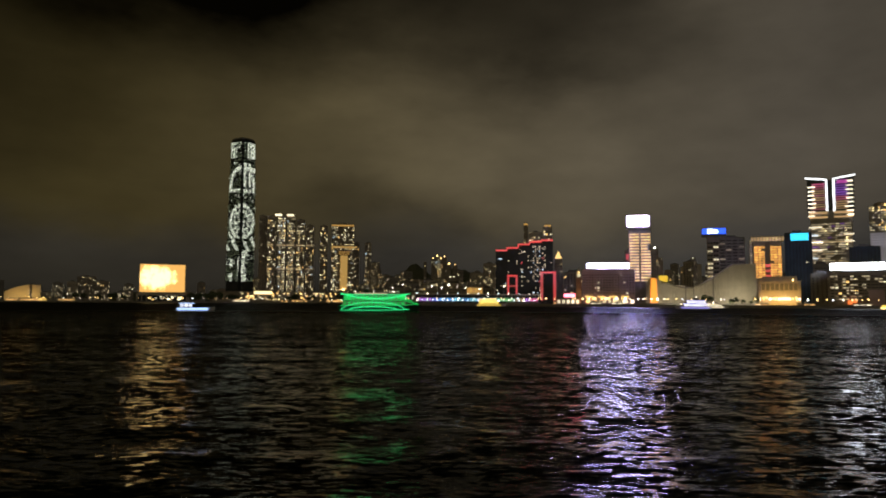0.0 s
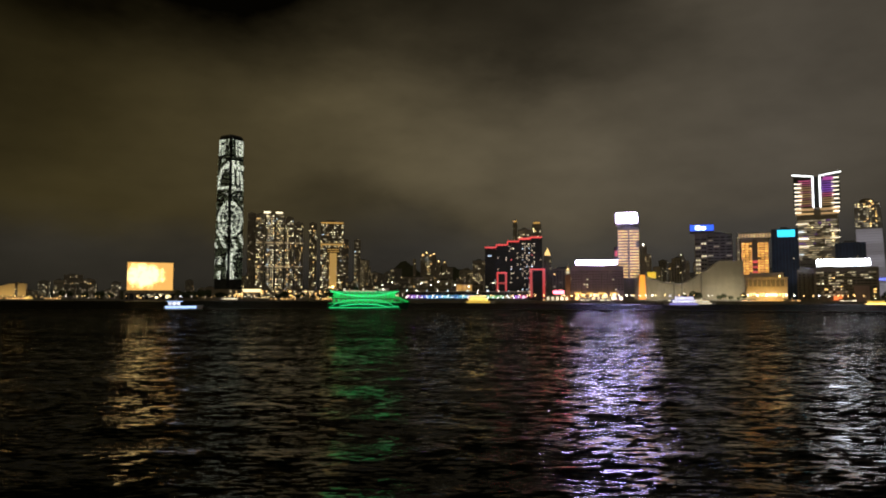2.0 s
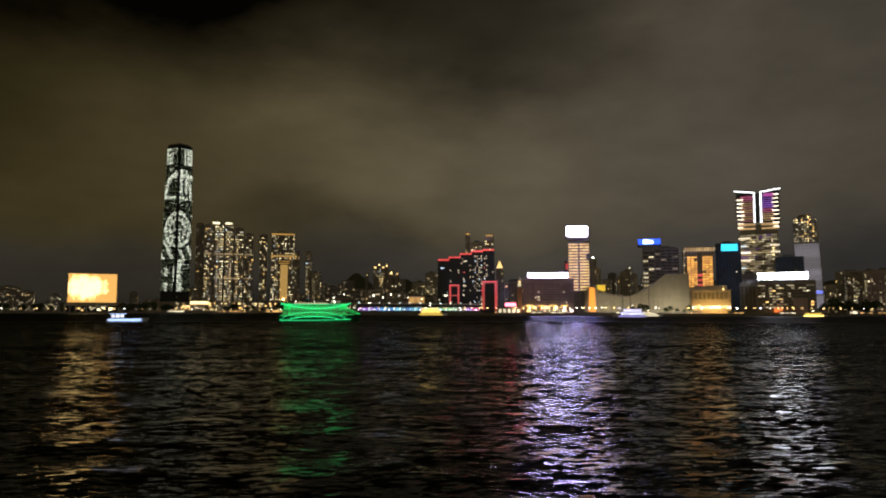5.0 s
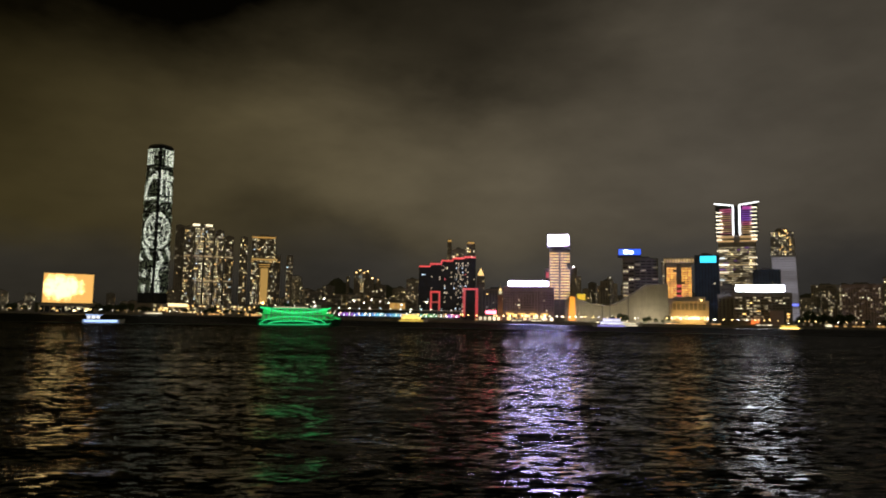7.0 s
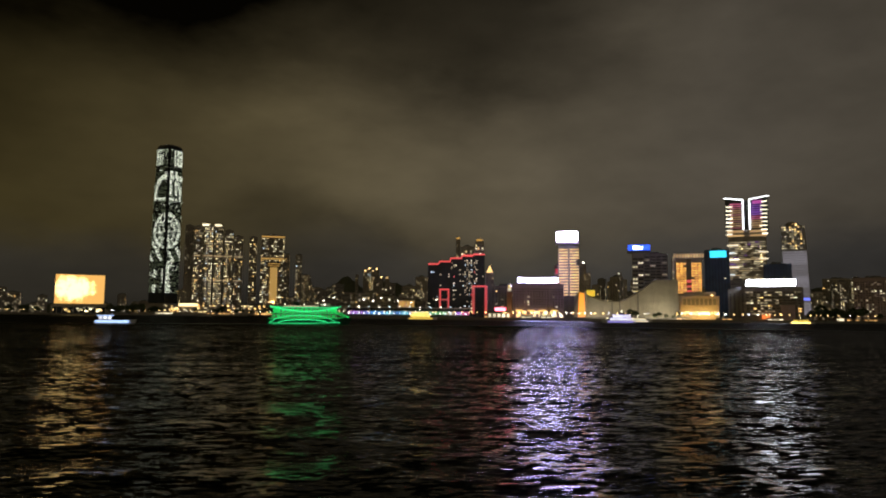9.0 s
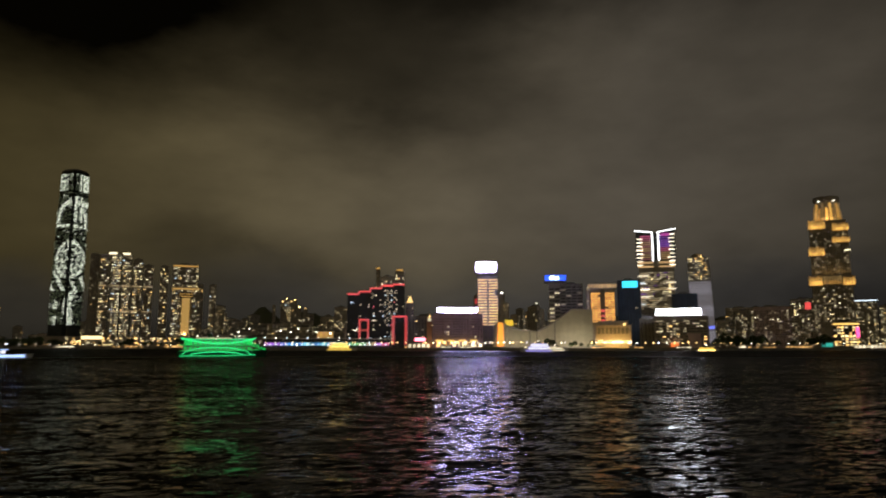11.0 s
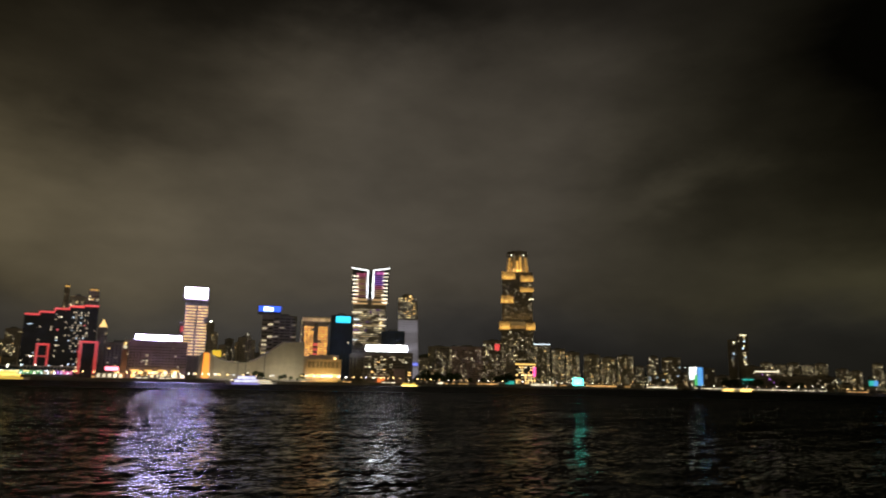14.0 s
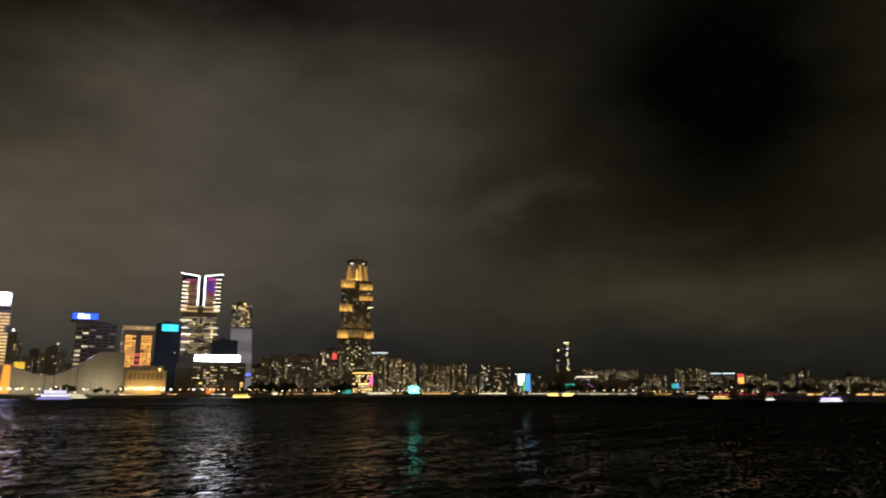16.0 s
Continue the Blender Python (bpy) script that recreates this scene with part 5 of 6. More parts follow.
# ---- the stepped gold-banded tower and its low neighbours ----
def gold_tower():
    b, dist, w, z0, z1 = (41.39, 1460, 68.3, 3.0, 222.0)
    top = thing("gold_banded_tower", site(b, dist), "tall stepped tower with floodlit gold bands and a round crown", "skyscraper")
    rng = random.Random(91)
    mid = (41.38, 1460, 74.4, 117.0, 134.5)
    tier = (41.35, 1460, 67.2, 222.0, 237.6)
    drum = (41.33, 1460, 42.7, 3.0, 284.8)
    part("lower_wall", Geo().box(-w / 2 + 1, w / 2 - 1, 0, 44, Z0, mid[3]), CONCRETE_DARK, top)
    facade(top, rng, w - 4, 44, 50, mid[3] - 2, 4.0, 3.8, 0.40, [(FAINT, 6), (DIM, 4), (WARM, 1.6), (WHITE, 0.8)], 130, (0.5, 0.42), 0.7)
    part("upper_wall", Geo().box(-w / 2 + 2.5, w / 2 - 2.5, 2, 42, mid[4], tier[3]), CONCRETE_DARK, top)
    facade(top, rng, w - 9, 40, mid[4] + 2, tier[3] - 3, 4.0, 3.6, 0.28, [(FAINT, 8), (DIM, 3), (WARM, 0.5)], 110, (0.46, 0.42), 0.5, y=2)
    part("setback_ledge", Geo().box(-mid[2] / 2, mid[2] / 2, -1.5, 45, mid[3] - 0.8, mid[3]), TILE_CREAM, top)

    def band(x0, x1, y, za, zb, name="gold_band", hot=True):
        """Floodlight from below put into the panels' own glow, fading as it rises."""
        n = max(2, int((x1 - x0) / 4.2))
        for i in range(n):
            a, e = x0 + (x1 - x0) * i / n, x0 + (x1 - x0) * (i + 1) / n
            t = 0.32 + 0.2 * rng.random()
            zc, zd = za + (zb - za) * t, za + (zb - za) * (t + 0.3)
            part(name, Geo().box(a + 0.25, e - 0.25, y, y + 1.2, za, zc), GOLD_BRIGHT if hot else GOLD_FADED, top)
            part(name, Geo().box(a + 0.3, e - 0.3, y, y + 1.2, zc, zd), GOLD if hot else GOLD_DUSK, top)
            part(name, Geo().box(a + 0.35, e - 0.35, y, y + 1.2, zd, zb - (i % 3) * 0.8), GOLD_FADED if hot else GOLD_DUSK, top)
    ribs = Geo()
    for i in range(15):
        x = -w / 2 + 3.5 + i * (w - 7) / 14
        ribs.box(x - 0.45, x + 0.45, 0.9, 2, mid[4], tier[3])
        ribs.box(x - 0.45, x + 0.45, -0.9, 0, Z0 + 40, mid[3] - 1)
    part("ribbing", ribs, TILE_CREAM, top, kind="stuff")
    part("band_core", Geo().box(-mid[2] / 2 + 1, mid[2] / 2 - 1, 0.3, 44, mid[3], mid[4]), CONCRETE_DARK, top)
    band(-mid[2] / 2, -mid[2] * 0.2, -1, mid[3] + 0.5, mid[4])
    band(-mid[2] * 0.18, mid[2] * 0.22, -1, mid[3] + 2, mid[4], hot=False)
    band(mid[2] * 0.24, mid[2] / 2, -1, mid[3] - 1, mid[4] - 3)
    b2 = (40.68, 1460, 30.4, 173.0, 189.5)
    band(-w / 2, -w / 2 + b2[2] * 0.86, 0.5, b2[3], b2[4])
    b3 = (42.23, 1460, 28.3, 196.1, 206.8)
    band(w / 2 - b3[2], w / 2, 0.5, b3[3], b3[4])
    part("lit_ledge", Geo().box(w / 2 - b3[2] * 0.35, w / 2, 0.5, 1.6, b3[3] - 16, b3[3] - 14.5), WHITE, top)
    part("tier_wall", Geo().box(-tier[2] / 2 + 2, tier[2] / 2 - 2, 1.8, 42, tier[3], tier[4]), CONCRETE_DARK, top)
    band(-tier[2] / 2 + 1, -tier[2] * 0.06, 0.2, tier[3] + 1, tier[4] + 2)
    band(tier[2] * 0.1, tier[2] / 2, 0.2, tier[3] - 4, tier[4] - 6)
    dr = drum[2] / 2
    zt = drum[4]
    part("crown_core", Geo().loft([ring(dr * 1.06, dr * 1.06, tier[4], 20, 0, 22), ring(dr * 0.92, dr * 0.92, tier[4] + 16, 20, 0, 22), ring(dr * 0.86, dr * 0.86, zt - 9, 20, 0, 22)]), TILE_CREAM, top)
    for i in range(20):
        t = math.pi * 2 * i / 20
        g = Geo()
        c, s = math.cos(t), math.sin(t)
        for (ra, za), (rb, zb) in (((dr * 1.08, tier[4]), (dr * 0.90, zt - 14)),):
            n = Vector((-s, c, 0)) * 1.7
            p, q = Vector((ra * c, 22 + ra * s, za)), Vector((rb * c, 22 + rb * s, zb - (9 if i % 2 else 0)))
            o = Vector((c, s, 0)) * 1.0
            g.prism([p - n, p + n, p + n + o, p - n + o], [q - n, q + n, q + n + o, q - n + o])
        # ribs glow in place of floodlight on the crown
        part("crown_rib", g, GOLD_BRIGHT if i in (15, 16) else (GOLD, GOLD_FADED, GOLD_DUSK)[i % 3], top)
    part("crown_cap", Geo().loft([ring(dr * 1.02, dr * 1.02, zt - 9, 20, 0, 22), ring(dr * 1.02, dr * 1.02, zt - 1, 20, 0, 22), ring(dr * 0.85, dr * 0.85, zt, 20, 0, 22)]), CONCRETE_DARK, top)
    for x in (-12, 13):
        part("crown_lamp", Geo().ball(x, 22 - dr - 0.3, zt - 10.5, 1.2), LAMP_WHITE, top)
    b4, d4, w4, y0, y1 = (42.05, 1380, 39.2, 3.0, 46.6)
    pod = thing("mall_block", site(b4, d4), "golden lit mall block with a pink sign at its edge", "mall")
    shell(pod, w4, 30, Z0, y1, GRANITE, piers=6)
    facade(pod, rng, w4, 30, Z0 + 3, y1 - 2, 5, 5, 0.62, GOLDEN, 80, (0.8, 0.5), 0.2)
    part("cornice_light", Geo().box(-w4 / 2, w4 / 2, -1, -0.4, y1 - 4, y1 - 1.5), GOLD_MID, pod)
    sign_board(pod, "pink_sign", 5, y1 - 26, y1 - 8, LED_RED_HOT_SOFT, x=w4 / 2 - 3, y=-1.6, label="upright pink sign")


# gold floodlight on the bands and crown ribs, put into emission
GOLD_BRIGHT = glow("bright_gold_floodlit_glow", (1.0, 0.52, 0.10), 0.95, 0.4)
wash_light("facade_floodlight", 41.39, 1454, 137.0, Vector(site(41.39, 1463, 205).translation), 1500, 60, (1.0, 0.60, 0.20))
wash_light("facade_floodlight", 41.35, 1458, 240.0, Vector(site(41.35, 1474, 268).translation), 1800, 36, (1.0, 0.60, 0.20))
GOLD_DUSK = glow("dusky_gold_floodlit_glow", (1.0, 0.62, 0.22), 0.12, 0.4)
GOLD_FADED = glow("faint_gold_floodlit_glow", (1.0, 0.50, 0.11), 0.24, 0.4)
LED_RED_HOT_SOFT = glow("pink_sign_light", (1.0, 0.08, 0.30), 2.2, 0.2)
gold_tower()
tower("apartment_block", "hazy far block with few lights", "building", 35.14, 1800, 61.5, 3.0, 95.9, lit=0.08, colours=FAR, seed=60, singles=40, wall=CONCRETE)
tower("hotel_block", "dark hotel block with scattered lit rooms", "hotel", 37.38, 1450, 63.9, 3.0, 78.7, lit=0.26, floor=4, bay=4, colours=[(FAINT, 5), (DIM, 4), (WHITE, 1), (COOL, 0.5)], seed=61, singles=90, wall=BRICK_PURPLE)
hb = tower("hotel_block", "dark hotel block with a red rooftop sign", "hotel", 39.55, 1450, 46.6, 3.0, 91.7, lit=0.34, floor=4, bay=4, colours=[(FAINT, 4), (DIM, 4), (WARM, 1.4), (WHITE, 1)], seed=62, singles=90)
rs = (39.84, 1445, 9.1, 73.3, 85.8)
sign_board(hb, "red_sign", rs[2], rs[3], rs[4], LED_RED, y=-1.4, x=5, label="glowing red rooftop sign")
for key, sd in (((43.36, 1900, 46.9, 3.0, 112.1), 63), ((45.22, 1950, 78.0, 3.0, 101.2), 64), ((48.57, 2000, 134.6, 3.0, 89.5), 65)):
    nb = max(1, int(key[2] / 34))
    for i in range(nb):
        off = (i + 0.5) / nb - 0.5
        tower("apartment_block", "pale apartment block with many small warm lights", "apartment block", key[0] + math.degrees(key[2] * off / key[1]), key[1] + 20 * (i % 2), key[2] / nb - 4, Z0, key[4] - (i * 7) % 12, lit=0.42, floor=3.8, bay=3.8, colours=[(DIM, 7), (WARM, 2.0), (WHITE, 1.2), (AMBER, 0.8)],
              seed=sd + i * 10, singles=60, wall=CONCRETE, group="harbour-side apartment blocks")
ts = thing("teal_screen_hut", site((46.17, 1300, 17.6, 5.7, 17.9)[0], (46.17, 1300, 17.6, 5.7, 17.9)[1]), "small pier hut with a blazing teal screen", "screen")
part("hut", Geo().box(-10, 10, 0.6, 8, Z0, 17.9 + 1), STEEL, ts)
sign_board(ts, "screen_face", (46.17, 1300, 17.6, 5.7, 17.9)[2], (46.17, 1300, 17.6, 5.7, 17.9)[3], 17.9, LED_TEAL, y=-0.6, label="blazing teal screen")
tower("apartment_tower", "slim apartment tower with white lights", "tower", 51.98, 2000, 23.9, 3.0, 86.1, lit=0.30, floor=5.5, bay=5, seed=66, singles=60, colours=OFFICE)
tower("apartment_block", "pale apartment block with a bright white roof edge", "apartment block", 53.28, 2000, 47.7, 3.0, 82.8, lit=0.30, floor=5.5, bay=5, seed=67, singles=80, wall=CONCRETE)
pb = tower("sports_hall", "hall with upright white, green and blue lit panels", "hall", 55.44, 1703, 56.3, 3.0, 48.2, lit=0.16, seed=68, singles=60, wall=GRANITE, floor=5, bay=5)
WHITE_PANEL = glow("white_lit_panel", (0.9, 1.0, 0.95), 2.2, 0.1)
GREEN_PANEL = glow("green_lit_panel", (0.15, 0.85, 0.25), 0.7, 0.1)
BLUE_PANEL = glow("blue_lit_panel", (0.12, 0.45, 1.0), 0.9, 0.1)
for (pb_b, pb_d, pb_w, pb_0, pb_1), m, yy in (((54.83, 1700, 14.8, 24.4, 50.9), WHITE_PANEL, -2.5), ((55.04, 1698, 6.7, 11.2, 33.6), GREEN_PANEL, -3.6), ((55.35, 1699, 10.7, 11.2, 50.8), BLUE_PANEL, -2.4)):
    sign_board(pb, "lit_panel", pb_w, pb_0, pb_1, m, y=yy, x=(pb_b - 55.44) * 29.6)
LAMP_BIG = glow("stadium_lamp", (0.92, 0.97, 1.0), 14.0, 0.1, True)
flood_mast(54.35, 1690, 46, LAMP_BIG)
flood_mast(55.1, 1694, 47, LAMP_WHITE)
for bb, wd, zt, sd in ((57.72, 20, 124, 69), (58.46, 24, 137, 169)):
    rt = tower("apartment_tower", "slim dark twin tower with a lit column of rooms", "tower", bb, 1900, wd, 3.0, zt, lit=0.03, floor=6, bay=5, colours=FAR, seed=sd, singles=20, group="twin towers")
    rng_t = random.Random(sd)
    for f in range(13):
        if rng_t.random() < 0.72:
            ob = part("window", pane_mesh(3.4, 2.6, rng_t.choice([WHITE, WARM, DIM, COOL])), WHITE, rt)
            ob.location = (wd * rng_t.uniform(0.0, 0.25), -0.4, zt - 6 - f * 5.6)
part("roof_light", Geo().box(-6, 8, -1, 0, 136, 138.4), WHITE, rt)
tb = tower("podium_block", "dark podium block with two teal light bands", "building", 59.0, 1880, 46, 3.0, 58, lit=0.0, seed=171, singles=0)
for z in (18, 26):
    part("cyan_band", Geo().box(-22, 8, -1.5, -0.6, z, z + 3), TEAL_SOFT, tb)
tower("mall_block", "low block lit purple with a bright roof edge", "building", 59.84, 1800, 49.7, 3.0, 44.5, lit=0.12, seed=70, singles=50, colours=[(LED_PURPLE, 1), (DIM, 2), (WHITE, 1)])
ml = thing("roof_light", site(60.0, 1796, 44), "long warm light along the roof edge of a low block", "roof light")
part("light_strip", Geo().box(-26, 26, 0, 1.5, 0, 2.6), FIN_DIM, ml)
part("rail", Geo().box(-26, 26, 1.5, 5.2, -0.5, 0.5), STEEL, ml)
tower("dark_shed", "long unlit dark warehouse on the quay", "warehouse", 62.32, 1750, 103.9, 3.0, 33.7, lit=0.0, seed=71, singles=0, wall=CONCRETE_DARK)
for key, sd in (((61.77, 2300, 177.7, 3.0, 81.6), 72), ((65.23, 2200, 64.5, 3.0, 62.1), 73), ((66.98, 2200, 26.9, 3.0, 76.3), 74), ((68.35, 2300, 71.6, 3.0, 80.6), 75), ((70.07, 2200, 65.4, 3.0, 61.9), 76), ((72.36, 2300, 59.9, 3.0, 61.8), 77), ((76.94, 2300, 113.5, 3.0, 49.9), 78), ((79.57, 2300, 78.1, 3.0, 50.2), 79)):
    nb = max(1, int(key[2] / 30))
    for i in range(nb):
        off = (i + 0.5) / nb - 0.5
        tower("apartment_block", "pale terrace block with dim lit windows", "apartment block", key[0] + math.degrees(key[2] * off / key[1]), key[1] + 25 * (i % 2), key[2] / nb - 3, Z0, key[4] - (i * 5) % 9, lit=0.40, floor=3.8, bay=3.8, colours=[(DIM, 8), (WARM, 1), (WHITE, 0.6)],
              seed=sd + i * 10, singles=30, wall=CONCRETE, group="eastern terrace blocks")
rd = tower("office_block", "small block with a red sign over warm floors", "office", 71.32, 2003, 16.3, 3.0, 46.1, lit=0.5, floor=5, bay=5, colours=GOLDEN, seed=80, singles=40)
part("lit_face", Geo().box(-7, 7, -1.2, -0.4, 30, 46), STRIP_ORANGE, rd)
e = (71.34, 2000, 15.0, 47.5, 55.0)
sign_board(rd, "red_sign", e[2], e[3], e[4], LED_RED, y=-1.4, label="glowing red sign")
e = (70.07, 2200, 65.4, 3.0, 61.9)
wl = thing("roof_light", site(e[0], e[1] - 4, e[4] - 2), "long white light along a terrace roof", "roof light")
part("light_strip", Geo().box(-e[2] / 2, -4, 0, 1.5, 0, 3.2), FIN_COOL, wl)
part("light_strip", Geo().box(0, e[2] / 2, 0, 1.5, 0, 3.2), FIN_COOL, wl)
part("rail", Geo().box(-e[2] / 2, e[2] / 2, 1.5, 4.2, -1, 0.5), STEEL, wl)
e = (43.36, 1900, 46.9, 3.0, 112.1)
wl = thing("roof_light", site(e[0], e[1] - 2, e[4] - 0.6), "white light along an apartment roof edge", "roof light")
part("light_strip", Geo().box(-e[2] / 2, e[2] / 2, 0, 1.0, 0, 1.6), FIN_COOL, wl)
part("rail", Geo().box(-e[2] / 2, e[2] / 2, 1.0, 2.2, -0.6, 0.4), STEEL, wl)
e = (66.64, 1850, 17.0, 17.0, 28.5)
es = thing("quay_screen", site(e[0], e[1]), "small teal and blue lit screen on the quay", "screen")
part("stand", Geo().box(-3, 3, 0.6, 3, Z0, e[3]), STEEL, es)
sign_board(es, "screen_face", e[2], e[3], e[4], TEAL_SOFT, y=-0.6)
part("blue_half", Geo().box(1, e[2] / 2, -0.9, -0.65, e[3], e[4]), BLUE_PANEL, es)
infill(33.5, 42, 1550, 2300, 35, 95, 10, 0.20, 5)
infill(43, 60, 2050, 2700, 40, 86, 20, 0.24, 6)
infill(60, 82, 2400, 3000, 30, 80, 22, 0.22, 7)
infill(50, 82, 1720, 1900, 12, 34, 20, 0.22, 8)
for key, sd in (((17.29, 1500, 12.8, 3.0, 92.1), 81), ((19.06, 1480, 11.3, 3.0, 77.6), 82), ((19.78, 1520, 9.2, 3.0, 98.5), 83), ((20.17, 1470, 10.0, 3.0, 81.4), 84), ((17.92, 1450, 13.4, 3.0, 69.6), 85)):
    tower("apartment_tower", "thin dim tower behind the concert hall", "tower", *key, lit=0.16, floor=4, bay=3.6, colours=FAR, seed=sd, singles=50, wall=CONCRETE)
infill(15.5, 29, 1350, 1900, 62, 112, 20, 0.12, 9)
infill(9.3, 15, 1150, 1500, 30, 60, 6, 0.14, 10)


# ---- waterfront: lamps, pavilions, trees ----
def street_lamp(lamp, label):
    top = thing("street_lamp", Matrix.Identity(4), label, "street lamp", "promenade lamps")
    part("post", Geo().prism(ring(0.14, 0.14, 0, 6), ring(0.08, 0.08, 6.2, 6)), STEEL, top)
    part("base", Geo().prism(ring(0.28, 0.28, 0, 6), ring(0.2, 0.2, 0.6, 6)), STEEL, top)
    part("globe", Geo().ball(0, 0, 6.75, 0.62, 5), lamp, top)
    return top


def lamps():
    kinds = [street_lamp(LAMP_WARM, "promenade lamp post with a warm globe"), street_lamp(LAMP_WHITE, "promenade lamp post with a white globe"), street_lamp(LAMP_COOL, "promenade lamp post with a violet-white globe")]
    used = set()
    rng = random.Random(101)
    b = -33.0
    while b < 81:
        k = rng.choices((0, 1, 2), (5, 3, 1.2 if 8 < b < 25 else 0.3))[0]
        m = site(b, shore_at(b) + rng.choice([3, 8, 22, 45]), Z0)
        if b > 64:  # lamps shrunk where the eastern shore is drawn in to fit the camera's view
            m = m @ Matrix.Diagonal((*[max(0.3, shore_at(b) / 1500)] * 3, 1))
        if k in used:
            copy_thing(kinds[k], m)
        else:
            kinds[k].matrix_world = m
            used.add(k)
        b += rng.uniform(0.15, 0.75) * (1.0 if b < 48 else 1.2)


lamps()


def pavilion(bearing, dist, w, h, material, label, seed):
    top = thing("waterfront_pavilion", site(bearing, dist), label, "pavilion", "waterfront pavilions")
    part("roof", Geo().loft([[(-w / 2 - 1, -2, Z0 + h), (w / 2 + 1, -2, Z0 + h), (w / 2 + 1, 9, Z0 + h), (-w / 2 - 1, 9, Z0 + h)], [(-w / 2, -1, Z0 + h + 0.8), (w / 2, -1, Z0 + h + 0.8), (w / 2, 8, Z0 + h + 0.8), (-w / 2, 8, Z0 + h + 0.8)]]), ROOFING, top)
    part("back_wall", Geo().box(-w / 2, w / 2, 6.5, 7, Z0, Z0 + h), CONCRETE_DARK, top)
    n = max(2, int(w / 5))
    rng = random.Random(seed)
    for i in range(n):
        x = -w / 2 + (i + 0.5) * w / n
        part("post", Geo().box(x - w / n / 2 - 0.15, x - w / n / 2 + 0.15, -0.2, 0.2, Z0, Z0 + h), STEEL, top)
        if rng.random() < 0.8:
            part("lit_front", Geo().box(x - w / n * 0.38, x + w / n * 0.38, 1.5, 1.8, Z0 + 0.6, Z0 + h - 0.8), material, top)


PAV_WHITE = glow("warm_white_shopfront", (1.0, 0.86, 0.58), 1.3, 0.6)
PAV_AMBER = glow("amber_shopfront", (1.0, 0.55, 0.18), 1.0, 0.6)
PAV_RED = glow("red_railing_light", (1.0, 0.10, 0.08), 0.3, 0.4)
for i, (bb, wd, ht, mt) in enumerate(((-31, 60, 4, PAV_AMBER), (-28.3, 30, 4, PAV_AMBER), (-16.2, 40, 4, PAV_WHITE), (-12, 60, 4.5, PAV_AMBER), (-8.6, 50, 5, PAV_AMBER),
                                      (9.4, 22, 5, PAV_AMBER), (12.4, 24, 5, PAV_WHITE), (14.0, 26, 5, PAV_WHITE), (19.0, 16, 4, PAV_WHITE), (21.0, 22, 4.5, PAV_WHITE), (24.5, 26, 4, PAV_AMBER), (27.5, 30, 4, PAV_AMBER),
                                      (31.0, 30, 4, PAV_WHITE), (36.5, 50, 4, PAV_AMBER), (39.0, 46, 5, PAV_AMBER), (43.4, 50, 6, PAV_WHITE), (45.0, 40, 5, PAV_AMBER), (48.5, 90, 5, PAV_AMBER),
                                      (52.5, 60, 4, PAV_WHITE), (57.0, 110, 3, PAV_WHITE), (61.5, 120, 3, PAV_WHITE), (66.5, 80, 3, PAV_AMBER), (71.0, 150, 2.4, PAV_RED), (76.1, 30, 6, PAV_AMBER), (79.5, 50, 4, PAV_AMBER))):
    kp = min(1.0, shore_at(bb) / 1500)
    pavilion(bb, shore_at(bb) + 12, wd * kp, max(2.2, ht * kp), mt, "low waterfront pavilion with a lit front" if ht < 5 else "waterfront arcade with bright shopfronts", 300 + i)


def pink_sign_hall():
    top = thing("ferry_pier", site(10.15, 850), "ferry pier hall with a hot pink glowing sign", "ferry pier")
    part("hall", Geo().box(-14, 14, 0, 22, Z0, Z0 + 7), CONCRETE_DARK, top)
    part("roof", Geo().box(-15, 15, -2, 23, Z0 + 7, Z0 + 8), ROOFING, top)
    sign_board(top, "pier_sign", 13, Z0 + 8.5, Z0 + 12.5, LED_RED_HOT, y=-1.5, x=2, label="hot pink glowing sign")
    for x in range(5):
        part("lit_gate", Geo().box(-12 + x * 5.5, -9 + x * 5.5, -0.3, 0.1, Z0 + 1, Z0 + 5), PAV_WHITE, top)


pink_sign_hall()


def leaf_cloud(rng, n, rx, ry, rz, z, size):
    g = Geo()
    for i in range(n):
        u, v = rng.uniform(0, 6.283), math.acos(rng.uniform(-0.75, 1))
        k = rng.uniform(0.55, 1.0) * (1 + 0.22 * math.sin(3 * u + 2 * v))
        p = Vector((rx * k * math.sin(v) * math.cos(u), ry * k * math.sin(v) * math.sin(u), z + rz * k * math.cos(v)))
        q = Euler((rng.uniform(0, 6), rng.uniform(0, 6), rng.uniform(0, 6))).to_matrix()
        s = size * rng.uniform(0.6, 1.3)
        c = len(g.v)
        g.v += [tuple(p + q @ Vector(d) * s) for d in ((-1, 0, 0), (0, -0.6, 0.15), (1, 0, 0), (0, 0.6, 0.15))]
        g.f.append((c, c + 1, c + 2, c + 3))
    return g


